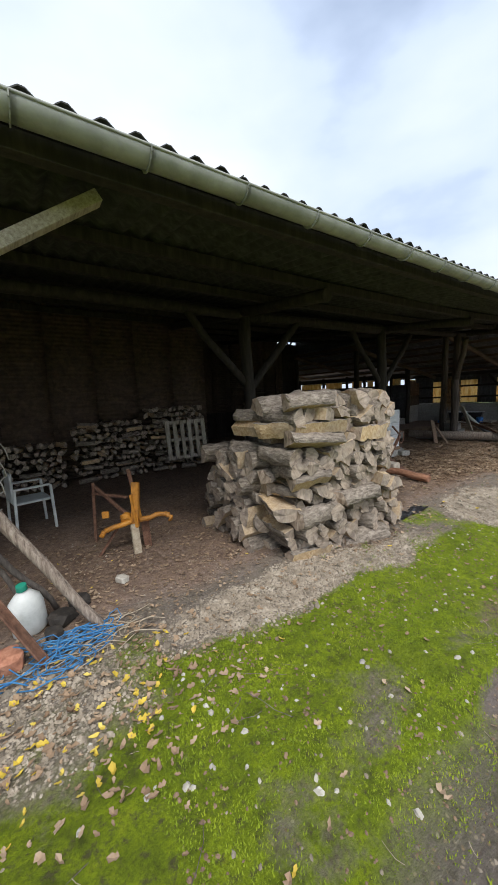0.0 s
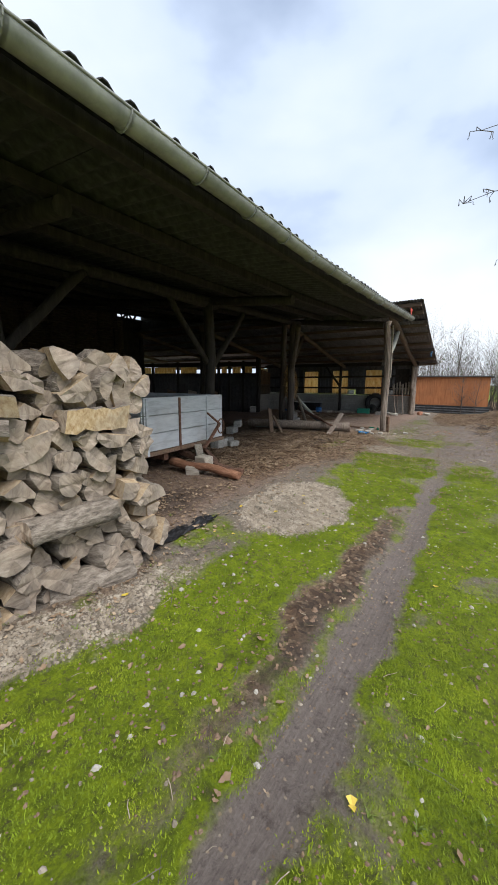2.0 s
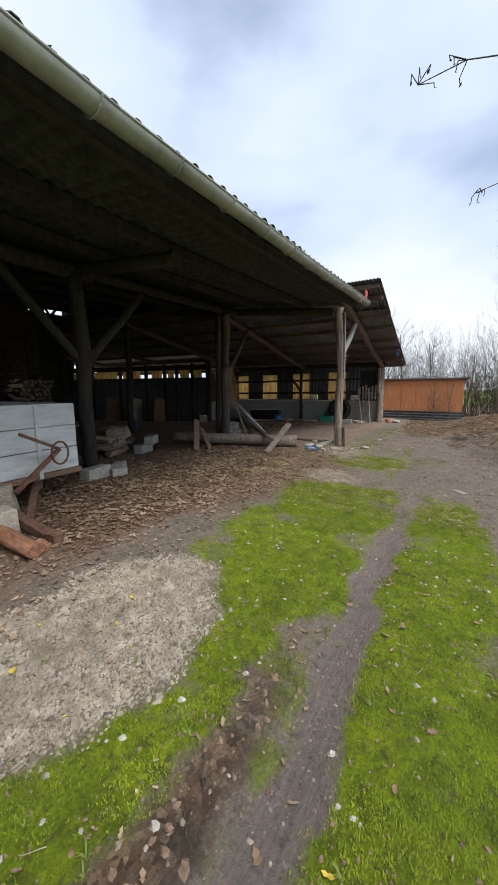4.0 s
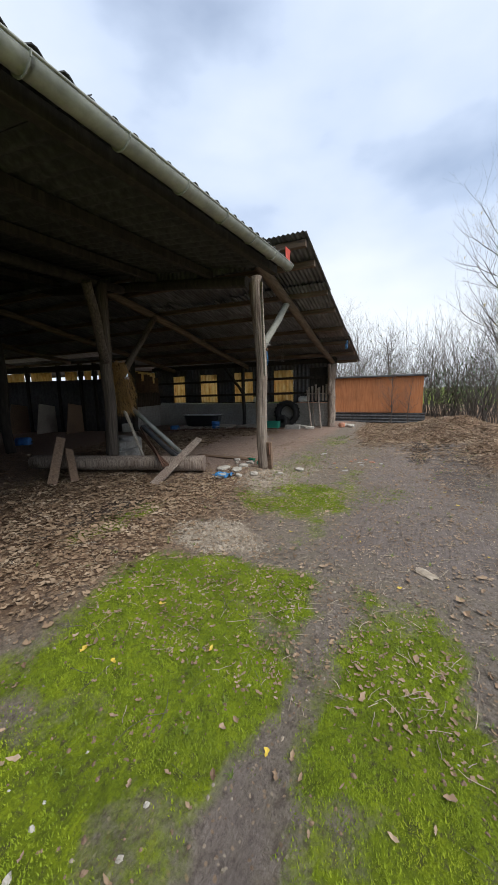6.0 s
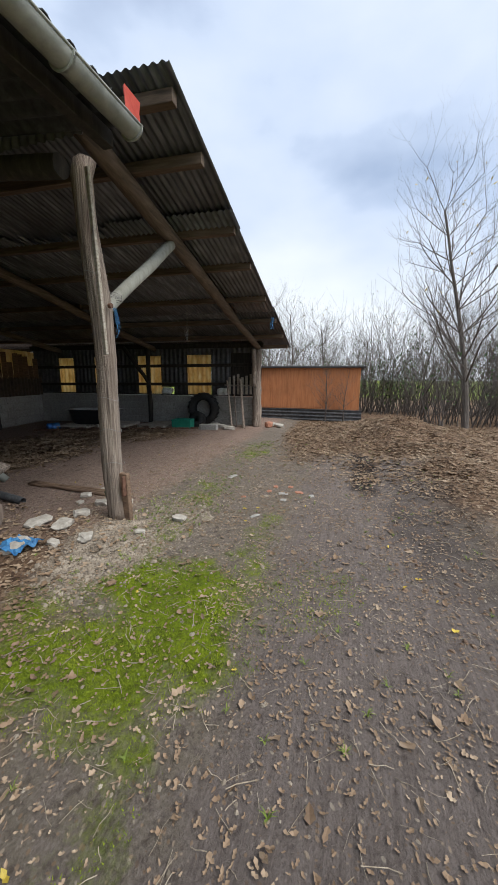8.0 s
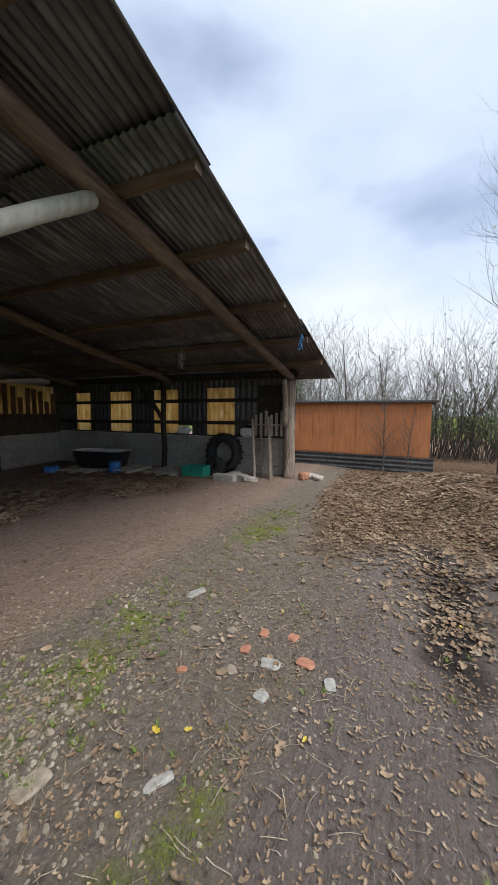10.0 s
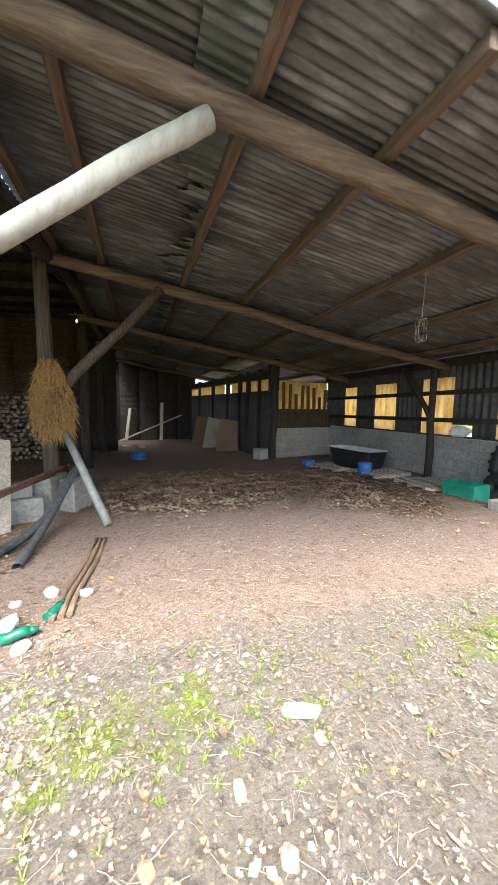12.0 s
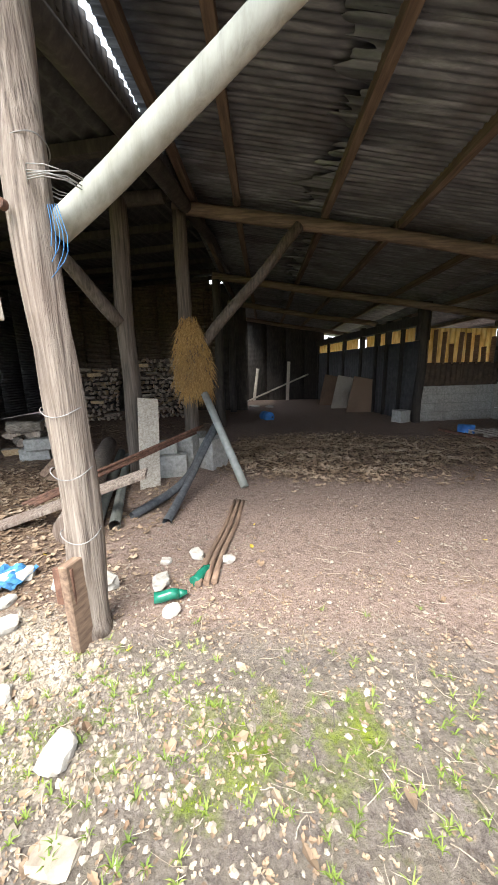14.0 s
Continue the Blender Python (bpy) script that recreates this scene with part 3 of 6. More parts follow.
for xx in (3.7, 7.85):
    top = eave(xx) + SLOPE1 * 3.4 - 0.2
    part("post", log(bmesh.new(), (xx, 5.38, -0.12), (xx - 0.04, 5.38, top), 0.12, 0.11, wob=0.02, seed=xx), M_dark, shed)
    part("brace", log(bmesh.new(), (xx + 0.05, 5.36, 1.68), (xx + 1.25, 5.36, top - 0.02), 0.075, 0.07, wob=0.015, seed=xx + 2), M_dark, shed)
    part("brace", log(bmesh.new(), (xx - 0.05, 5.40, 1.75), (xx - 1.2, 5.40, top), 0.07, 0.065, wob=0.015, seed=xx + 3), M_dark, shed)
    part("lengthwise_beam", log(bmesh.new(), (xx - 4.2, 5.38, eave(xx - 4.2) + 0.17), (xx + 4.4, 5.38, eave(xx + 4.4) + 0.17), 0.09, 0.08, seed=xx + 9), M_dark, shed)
# far front post with its brace, outside the view at the start
part("post", log(bmesh.new(), (-1.3, 2.7, -0.1), (-1.3, 2.7, 2.85), 0.12, 0.10, wob=0.02, seed=3), M_post, shed)
part("brace", bar(bmesh.new(), (-1.25, 2.66, 1.6), (0.62, 2.66, 2.92), 0.11, 0.08), M_plank, shed)
# gutter
def gutter():
    g = thing("roof_gutter", pose(0, 0, 0), "long half-round grey zinc gutter under the shed roof", "gutter")
    cuts = list(np.linspace(-5, 12.28, 28))
    for a, b in zip(cuts, cuts[1:]):
        bm = bmesh.new()
        rows = []
        for s in np.linspace(a, b + 0.03, 3):
            c = Vector((s, 2.03, eave(s) + 0.05))
            ring = [bm.verts.new(c + Vector((0, math.cos(t) * r, -math.sin(t) * r))) for r in (0.078, 0.073) for t in np.linspace(0, math.pi, 13)]
            rows.append(ring)
        n = 13
        for p, q in zip(rows, rows[1:]):
            for k in list(range(n - 1)) + list(range(n, 2 * n - 1)):
                bm.faces.new((p[k], p[k + 1], q[k + 1], q[k])).smooth = True
            for k in (0, n - 1):
                bm.faces.new((p[k], p[k + n], q[k + n], q[k]))
        ob = part("gutter_length", bm, M_gutter, g)
        bm = bmesh.new()
        pts = [(b, 2.03 + math.cos(t) * 0.083, eave(b) + 0.05 - math.sin(t) * 0.083) for t in np.linspace(0, math.pi, 9)]
        for p, q in zip(pts, pts[1:]):
            bar(bm, p, q, 0.022, 0.006, 90, 0)
        part("gutter_bracket", bm, M_gutter, g)
    bm = bmesh.new()
    ring = [bm.verts.new((12.31, 2.03 + math.cos(t) * 0.077, eave(12.35) + 0.05 - math.sin(t) * 0.077)) for t in np.linspace(0, math.pi, 13)]
    bm.faces.new(ring)
    bmesh.ops.solidify(bm, geom=bm.faces[:], thickness=0.004)
    part("end_cap", bm, M_gutter, g)
    part("lip", log(bmesh.new(), (-5, 1.953, eave(-5) + 0.05), (0, 1.953, eave(0) + 0.05), 0.009, 0.009, wob=0), M_gutter, g)
    for a, b in ((0, 6), (6, 9), (9, 12.3)):
        part("lip", log(bmesh.new(), (a, 1.953, eave(a) + 0.05), (b, 1.953, eave(b) + 0.05), 0.009, 0.009, wob=0), M_gutter, g)


gutter()


def wall_of_sheets(name, label, p, q, z0, z1, material, rib="z", pitch=0.09, amp=0.012, gaps=(), m0=None):
    """A wall of corrugated sheets with its studs from p to q; gaps are (start, end, low, high) left open."""
    w = thing(name, m0 or pose(0, 0, 0), label, "wall", kind="structure")
    d = Vector((q[0] - p[0], q[1] - p[1], 0))
    length = d.length
    ux = d.normalized()
    cuts = sorted({0.0, length, *[c for g in gaps for c in g[:2]]})
    fine = []
    for a, b in zip(cuts, cuts[1:]):
        n = max(1, round((b - a) / 0.95))
        fine += [(a + (b - a) * i / n, a + (b - a) * (i + 1) / n) for i in range(n)]
    for a, b in fine:
        zs = [(z0, z1)]
        for g in gaps:
            if a >= g[0] - 1e-6 and b <= g[1] + 1e-6:
                zs = [s for s in ((z0, g[2]), (g[3], z1)) if s[1] - s[0] > 0.03]
        for s0, s1 in zs:
            o = Vector((p[0], p[1], 0)) + ux * a
            nrm = Vector((ux.y, -ux.x, 0))
            if rib == "z":
                m = Matrix(((ux.x, 0, nrm.x, o.x), (ux.y, 0, nrm.y, o.y), (0, 1, 0, s0), (0, 0, 0, 1)))
                bm = corrugated(bmesh.new(), b - a + 0.02, s1 - s0, pitch, amp, m)
            else:
                m = Matrix(((0, ux.x, nrm.x, o.x), (0, ux.y, nrm.y, o.y), (1, 0, 0, s0), (0, 0, 0, 1)))
                bm = corrugated(bmesh.new(), s1 - s0, b - a + 0.02, pitch, amp, m)
            part("sheet", bm, material, w)
    return w


wall_of_sheets("wall_back", "brown corrugated sheet wall behind the shed", (4.4, BACK), (11.35, BACK), 0.9, 4.35, M_brownsheet, "x", 0.09, 0.014, gaps=((6.7, 6.88, 4.12, 4.27),))
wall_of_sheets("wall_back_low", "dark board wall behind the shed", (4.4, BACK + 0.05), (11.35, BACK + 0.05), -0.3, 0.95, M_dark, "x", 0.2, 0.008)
wall_of_sheets("wall_partition", "dim corrugated sheet partition behind stacked firewood", (-6, 8.6), (4.4, 8.6), -0.2, 3.75, M_brownsheet, "x", 0.09, 0.014)
wall_of_sheets("wall_partition_return", "dark sheet wall closing the wood store", (4.4, 8.6), (4.4, BACK), -0.2, 4.3, M_wallsheet, "x", 0.09, 0.012)
wall_of_sheets("wall_west", "dark sheet wall at the far end of the shed", (-5, 2.4), (-5, 8.6), -0.1, 3.7, M_wallsheet, "x", 0.09, 0.012)

# ---- second shed with the steep rake ----
A2 = 3.0
F2 = pose(12.45, 2.6, 0, 0, 0, A2)
S2 = 0.163


def roof2(u):
    return 3.60 - S2 * (u + 0.03)


barn = thing("side_shed", F2, "open side shed with a sloping corrugated iron roof", "shed", kind="structure")
V0, V1 = -0.80, 17.2
v = V0
while v < V1 - 0.05:
    w = min(0.83, V1 - v)
    for u0, u1, up, rag in ((-0.04, 2.0, 0.0, 0.0), (1.55, 4.9, -0.02, 0.30 if v > 0.3 else 0.0), (4.75, 8.15, 0.024, 0.0)):
        m = Matrix(((0, 1, 0, u0), (1, 0, 0, v), (0, -S2, -1, roof2(u0) + up - 0.02 * (u0 > 1)), (0, 0, 0, 1)))
        part("roof_sheet", corrugated(bmesh.new(), w + 0.02, u1 - u0, 0.076, 0.011, m, 0.002, ragged=rag, seed=v), M_iron, barn)
    v += w
for u in (0.12, 0.75, 1.88, 2.85, 4.1, 5.4, 6.65, 7.7):
    bm = bmesh.new()
    for a, b in ((V0 + 0.05, 3.4), (3.4, 9.0), (9.0, V1 - 0.1)):
        z = roof2(u) - 0.075
        bar(bm, (u + random.uniform(-0.03, 0.03), a, z), (u + random.uniform(-0.03, 0.03), b, z), 0.085, 0.10, 0)
    part("purlin", bm, M_beam, barn)
for k, v in enumerate((0.05, 3.4, 6.9, 10.4, 14.0)):
    far = 7.25 if v < 7.4 else 4.75
    part("rafter", log(bmesh.new(), (-0.1, v, roof2(-0.1) - 0.235), (far + 0.1, v, roof2(far) - 0.235), 0.098 if k == 0 else 0.085, 0.08, n=12, rings=16, wob=0.02, seed=k * 3.1), M_rafter, barn)
# front post, split and weathered, with a repair plank at its foot
fp = thing("front_post", pose(12.5, 2.62, -0.14), "tall split weathered timber post wrapped in wire", "post")
part("trunk", log(bmesh.new(), (0.08, -0.03, 0), (0.0, 0.03, 3.25), 0.092, 0.084, n=18, rings=28, wob=0.03, seed=8.3), M_post, fp)
part("repair_plank", bar(bmesh.new(), (0.07, -0.125, 0.0), (0.055, -0.12, 0.52), 0.13, 0.05, 8, 0.006), M_board, fp, "sawn brown plank nailed to the foot")
bm = bmesh.new()
bar(bm, (0.03, -0.158, 0.30), (0.03, -0.158, 0.50), 0.10, 0.02)
part("iron_plate", bm, M_rust, fp, "small rusty plate")
for z in (0.62, 0.95, 1.25, 2.35):
    pts = [(0.08 - 0.025 * z + math.cos(a) * 0.096, -0.03 + 0.018 * z + math.sin(a) * 0.096, z + 0.02 * math.sin(a * 2 + z)) for a in np.linspace(0, math.tau, 13)[:-1]]
    cord("wire_wrap", pts, 0.0025, M_wire, fp, True)
part("thin_lath", bar(bmesh.new(), (-0.10, -0.14, 1.65), (-0.15, -0.12, 3.1), 0.05, 0.025), M_plank, fp)
part("bolt", log(bmesh.new(), (0.0, -0.125, 2.08), (0.0, -0.155, 2.08), 0.022, 0.022, wob=0), M_rust, fp)

pole = thing("pole_brace", pose(0, 0, 0), "peeled pale grey round pole bracing the post", "brace")
part("pole", log(bmesh.new(), (12.60, 2.66, 1.90), (14.07, 2.72, 3.00), 0.062, 0.066, n=16, rings=10, wob=0.008, seed=5), M_pole, pole)
tie = []
for k in range(60):
    a = k * 0.7
    tie.append((12.66 + 0.11 * math.cos(a) + 0.02 * noise.noise((k, 1, 1)), 2.62 + 0.13 * math.sin(a), 2.02 + 0.05 * noise.noise((k * 0.3, 2, 2)) + 0.001 * k))
cord("wire_binding", tie, 0.0022, M_wire, pole)
for k in range(5):
    q = [(12.64 + 0.01 * k, 2.56, 1.96), (12.65 + 0.015 * k, 2.55, 1.86 - 0.02 * k), (12.64 + random.uniform(-0.04, 0.06), 2.54, 1.80 - 0.03 * k)]
    cord("twine_end", q, 0.0018, M_bluecord, pole)
# corner post
cp = thing("corner_post", F2 @ pose(7.15, 0.05, -0.16), "gnarled dark timber corner post with a short brace", "post")
part("trunk", log(bmesh.new(), (-0.10, 0, 0), (0.02, 0, 2.3), 0.13, 0.12, n=12, rings=14, wob=0.03, seed=21), M_post, cp)
part("trunk", log(bmesh.new(), (0.12, -0.02, 0), (0.1, 0.02, 2.25), 0.07, 0.09, n=10, rings=12, wob=0.03, seed=25), M_post, cp)
part("brace", log(bmesh.new(), (-0.15, 0.05, 1.25), (-0.32, 0.05, 2.3), 0.065, 0.06, seed=27), M_post, cp)
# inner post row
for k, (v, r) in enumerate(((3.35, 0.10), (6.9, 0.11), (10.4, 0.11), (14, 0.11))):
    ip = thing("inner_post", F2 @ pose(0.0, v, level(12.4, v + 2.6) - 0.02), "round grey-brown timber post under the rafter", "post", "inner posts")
    # posts further back take the near-black tone, their gloom painted in
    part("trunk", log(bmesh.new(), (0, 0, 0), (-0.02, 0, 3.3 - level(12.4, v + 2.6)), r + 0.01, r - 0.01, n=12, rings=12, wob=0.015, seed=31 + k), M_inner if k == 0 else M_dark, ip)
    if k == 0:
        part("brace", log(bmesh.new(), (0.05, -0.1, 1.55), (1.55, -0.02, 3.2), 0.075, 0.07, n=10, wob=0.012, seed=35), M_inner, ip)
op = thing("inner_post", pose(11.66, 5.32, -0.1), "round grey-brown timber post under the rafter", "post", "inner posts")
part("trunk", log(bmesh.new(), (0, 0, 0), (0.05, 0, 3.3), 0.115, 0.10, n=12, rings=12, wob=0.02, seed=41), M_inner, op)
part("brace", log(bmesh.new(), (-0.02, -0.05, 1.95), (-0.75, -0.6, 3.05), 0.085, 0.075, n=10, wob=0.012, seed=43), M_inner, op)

# east wall: block plinth, dark sheets, yellow light sheets
def block_wall(w, p, q, z0, z1, thick=0.2):
    d = Vector((q[0] - p[0], q[1] - p[1], 0))
    L, rz = d.length, math.degrees(math.atan2(d.y, d.x))
    m = pose(p[0], p[1], z0, 0, 0, rz)
    core = part("mortar_core", box(bmesh.new(), 0, 0.008, 0, L, thick - 0.008, z1 - z0 - 0.004, m=m), M_mortar, w)
    me = None
    rows = max(1, round((z1 - z0) / 0.21))
    h = (z1 - z0) / rows
    for r in range(rows):
        x = -0.25 * (r % 2)
        while x < L:
            a, b = max(x, 0), min(x + 0.5, L)
            if b - a > 0.06:
                bm = box(bmesh.new(), a + 0.006, 0.0 + random.uniform(-0.004, 0.004), r * h + 0.005, b - 0.006, thick, (r + 1) * h - 0.005, 0.006, 0.003, m)
                part("block", bm, M_block, w)
            x += 0.5


EW = 7.25
east = wall_of_sheets("wall_east", "block plinth wall topped with dark sheets and yellowed light panels", (EW, -0.05), (EW, 8.0), 0.80, 2.40, M_wallsheet, "z", 0.15, 0.022,
                      gaps=((1.55, 2.35, 0.78, 2.02), (3.22, 4.05, 0.78, 2.00), (4.85, 5.65, 0.78, 1.97), (6.45, 7.05, 0.78, 1.95), (0.3, 0.95, 1.15, 2.06), (2.80, 3.22, 0.80, 1.04)), m0=F2)
block_wall(east, (EW + 0.02, 8.1), (EW + 0.02, 0.05), -0.35, 0.78)
for a, b, t in ((1.60, 2.35, 2.0), (3.22, 4.05, 1.98), (4.85, 5.65, 1.95), (6.45, 7.05, 1.93)):
    m = Matrix(((0, 0, 1, EW + 0.05), (1, 0, 0, a - 0.06), (0, 1, 0, 0.80), (0, 0, 0, 1)))
    part("light_sheet", corrugated(bmesh.new(), b - a + 0.10, t - 0.76, 0.15, 0.02, m, 0.002), M_light, east, "yellowed translucent corrugated sheet")
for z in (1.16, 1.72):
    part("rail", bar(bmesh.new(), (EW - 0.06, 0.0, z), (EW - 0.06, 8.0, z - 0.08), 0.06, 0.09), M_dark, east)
# board added behind the opening, standing in for the darkness beyond it
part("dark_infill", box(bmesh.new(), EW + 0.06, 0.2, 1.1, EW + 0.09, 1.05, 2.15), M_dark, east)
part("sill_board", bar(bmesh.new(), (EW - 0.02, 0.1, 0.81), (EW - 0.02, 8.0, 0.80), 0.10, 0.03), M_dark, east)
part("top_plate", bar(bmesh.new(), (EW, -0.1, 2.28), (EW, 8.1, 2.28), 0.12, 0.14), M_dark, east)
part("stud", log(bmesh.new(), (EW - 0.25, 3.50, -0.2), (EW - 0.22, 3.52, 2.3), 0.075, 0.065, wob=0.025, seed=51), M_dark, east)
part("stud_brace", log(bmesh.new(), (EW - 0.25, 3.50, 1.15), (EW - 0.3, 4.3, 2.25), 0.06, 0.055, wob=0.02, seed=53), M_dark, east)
# return wall and corridor
ret = wall_of_sheets("wall_return", "low block wall topped with rough brown boards", (5.05, 7.3), (7.2, 7.75), 0.72, 1.3, M_brownsheet, "z", 0.15, 0.01, m0=F2)
block_wall(ret, (5.05, 7.35), (7.2, 7.8), -0.4, 0.72)
for k in range(9):
    u = 5.15 + k * 0.23
    zt = 2.12 - 0.02 * k
    part("board", bar(bmesh.new(), (u, 7.38 + k * 0.045, 1.26), (u + random.uniform(-0.02, 0.02), 7.38 + k * 0.045, zt - random.choice((0.0, 0.03, 0.06, 0.3))), 0.19, 0.02), M_board, ret)
m = Matrix(((0.978, 0, 0, 5.1), (0.205, 0, 1, 7.50), (0, 1, 0, 1.2), (0, 0, 0, 1)))
part("light_sheet", corrugated(bmesh.new(), 2.1, 0.95, 0.15, 0.02, m, 0.002), M_light, ret, "yellowed translucent corrugated sheet")
part("end_post", log(bmesh.new(), (5.0, 7.25, -0.4), (5.0, 7.25, 2.7), 0.11, 0.10, wob=0.02, seed=61), M_dark, ret)
cor = wall_of_sheets("wall_corridor", "dark board wall with a strip of light panels", (5.0, 7.3), (3.75, 15.6), -0.5, 1.85, M_wallsheet, "z", 0.2, 0.008, m0=F2)
L = Vector((3.75 - 5.0, 8.3, 0))
for a, b in ((0.04, 0.09), (0.12, 0.18), (0.22, 0.26), (0.30, 0.37), (0.45, 0.58), (0.62, 0.8), (0.83, 0.97)):
    o, e = Vector((5.0, 7.3, 1.85)) + L * a, Vector((5.0, 7.3, 1.85)) + L * b
    d = (e - o)
    n = d.normalized()
    m = Matrix(((n.x, 0, n.y, o.x), (n.y, 0, -n.x, o.y), (0, 1, 0, o.z), (0, 0, 0, 1)))
    part("light_sheet", corrugated(bmesh.new(), d.length, 0.34, 0.15, 0.015, m, 0.002), M_light, cor, "yellowed translucent sheet")
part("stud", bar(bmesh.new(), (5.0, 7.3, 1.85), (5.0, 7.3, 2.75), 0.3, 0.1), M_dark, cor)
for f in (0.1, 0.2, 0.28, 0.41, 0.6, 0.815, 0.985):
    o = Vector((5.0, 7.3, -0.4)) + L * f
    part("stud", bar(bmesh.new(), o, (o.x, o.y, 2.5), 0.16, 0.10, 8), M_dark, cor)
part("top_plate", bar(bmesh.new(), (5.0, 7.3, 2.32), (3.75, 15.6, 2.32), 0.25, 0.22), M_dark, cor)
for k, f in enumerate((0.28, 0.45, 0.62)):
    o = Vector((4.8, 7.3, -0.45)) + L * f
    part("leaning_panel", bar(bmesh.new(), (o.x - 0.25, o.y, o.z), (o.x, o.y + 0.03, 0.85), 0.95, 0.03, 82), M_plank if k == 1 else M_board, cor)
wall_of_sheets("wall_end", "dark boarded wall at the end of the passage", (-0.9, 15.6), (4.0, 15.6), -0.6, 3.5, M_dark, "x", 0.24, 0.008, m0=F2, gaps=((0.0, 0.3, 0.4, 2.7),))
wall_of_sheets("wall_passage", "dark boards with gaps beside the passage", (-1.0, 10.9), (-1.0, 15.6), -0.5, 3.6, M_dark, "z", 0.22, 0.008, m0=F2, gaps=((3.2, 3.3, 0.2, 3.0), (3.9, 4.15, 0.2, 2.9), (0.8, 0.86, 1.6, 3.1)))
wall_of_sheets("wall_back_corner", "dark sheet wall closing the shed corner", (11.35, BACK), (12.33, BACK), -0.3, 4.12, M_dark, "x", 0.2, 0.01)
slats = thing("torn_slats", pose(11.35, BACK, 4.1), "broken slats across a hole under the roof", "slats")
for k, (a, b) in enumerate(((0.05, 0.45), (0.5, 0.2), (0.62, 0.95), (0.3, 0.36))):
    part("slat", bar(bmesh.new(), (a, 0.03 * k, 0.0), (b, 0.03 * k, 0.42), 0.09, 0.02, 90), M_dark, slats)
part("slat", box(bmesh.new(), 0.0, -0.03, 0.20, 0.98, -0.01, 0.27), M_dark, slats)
# fill between the two roofs
fill = wall_of_sheets("wall_gable_gap", "strip of dark sheet between the two roofs", (12.33, 5.2), (12.33, BACK), 3.45, 4.5, M_wallsheet, "z", 0.09, 0.012, gaps=((1.9, 2.2, 3.5, 3.56), (2.5, 2.85, 3.5, 3.55)))
wall_of_sheets("wall_gable_front", "dark sheet closing the gap under the roof edge", (12.33, 2.5), (12.33, 5.2), 3.18, 3.54, M_wallsheet, "z", 0.09, 0.012)
red = thing("red_sheet", pose(12.40, 2.05, 3.22), "scrap of faded red sheet under the roof edge", "sheet")
part("scrap", box(bmesh.new(), -0.15, -0.005, -0.02, 0.02, 0.005, 0.13, 0.002, 0.012), M_red, red)


# ---- firewood ----
def billet(bm, length, r, kind, seed):
    """One log lying along y: round, half or quarter, bark on slot 0, cut wood on slot 1, split faces on slot 2."""
    rnd = random.Random(seed)
    prof = []
    if kind == "round":
        prof = [(math.cos(a) * r * rnd.uniform(0.9, 1.08), math.sin(a) * r * rnd.uniform(0.88, 1.05), 0) for a in np.linspace(0, math.tau, 15)[:-1]]
    else:
        arc = math.pi * (1.0 if kind == "half" else 0.62)
        prof = [(math.cos(a) * r * 1.25, math.sin(a) * r * 1.25 - r * 0.45, 0) for a in np.linspace(math.pi / 2 - arc / 2, math.pi / 2 + arc / 2, 8)]
        prof = [(x * rnd.uniform(0.94, 1.05), z * rnd.uniform(0.94, 1.05), 0) for x, z, _ in prof]
        if kind == "quarter":
            prof.append((rnd.uniform(-0.2, 0.2) * r, -r * rnd.uniform(0.55, 0.8), 1))
        else:
            prof.append((-r * 0.35, -r * rnd.uniform(0.42, 0.58), 1))
            prof.append((r * 0.4, -r * rnd.uniform(0.42, 0.58), 1))
    n = len(prof)
    rows = []
    for j in range(8):
        s = j / 7
        bx, bz = rnd.uniform(-0.008, 0.008), rnd.uniform(-0.008, 0.008)
        k = 1 + 0.05 * math.sin(seed + s * 3)
        ring = []
        for x, z, _ in prof:
            g = k * (1 + 0.22 * noise.noise((x * 22 + seed, s * 5, z * 22)) + 0.10 * noise.noise((x * 60 + seed, s * 15, z * 60)))
            ring.append(bm.verts.new((x * g + bx + rnd.uniform(-.003, .003), (s - 0.5) * length + (rnd.uniform(-.012, .012) + x * 0.12 * math.sin(seed) if j in (0, 7) else 0), z * g + bz + rnd.uniform(-.003, .003))))
        rows.append(ring)
    for a, b in zip(rows, rows[1:]):
        for k in range(n):
            f = bm.faces.new((a[k], a[(k + 1) % n], b[(k + 1) % n], b[k]))
            f.material_index = 2 if (prof[k][2] or prof[(k + 1) % n][2]) else 0
            f.smooth = not f.material_index
    for rr in (rows[0][::-1], rows[-1]):
        c = bm.verts.new(sum((q.co for q in rr), Vector()) / n)
        for k in range(n):
            bm.faces.new((rr[k], rr[(k + 1) % n], c)).material_index = 1
    return bm


BILLETS = {}
for kind in ("round", "half", "quarter"):
    BILLETS[kind] = [finish("log", billet(bmesh.new(), 0.46 + 0.06 * (k % 3), 0.088 + 0.008 * (k % 4), kind, k * 7 + len(kind)), [M_bark, M_cut, M_split]) for k in range(7)]
SMALL = [finish("log", billet(bmesh.new(), 0.36, 0.055 + 0.006 * (k % 3), "quarter" if k % 3 else "round", k * 5 + 2), [M_bark, M_cut, M_split]) for k in range(8)]


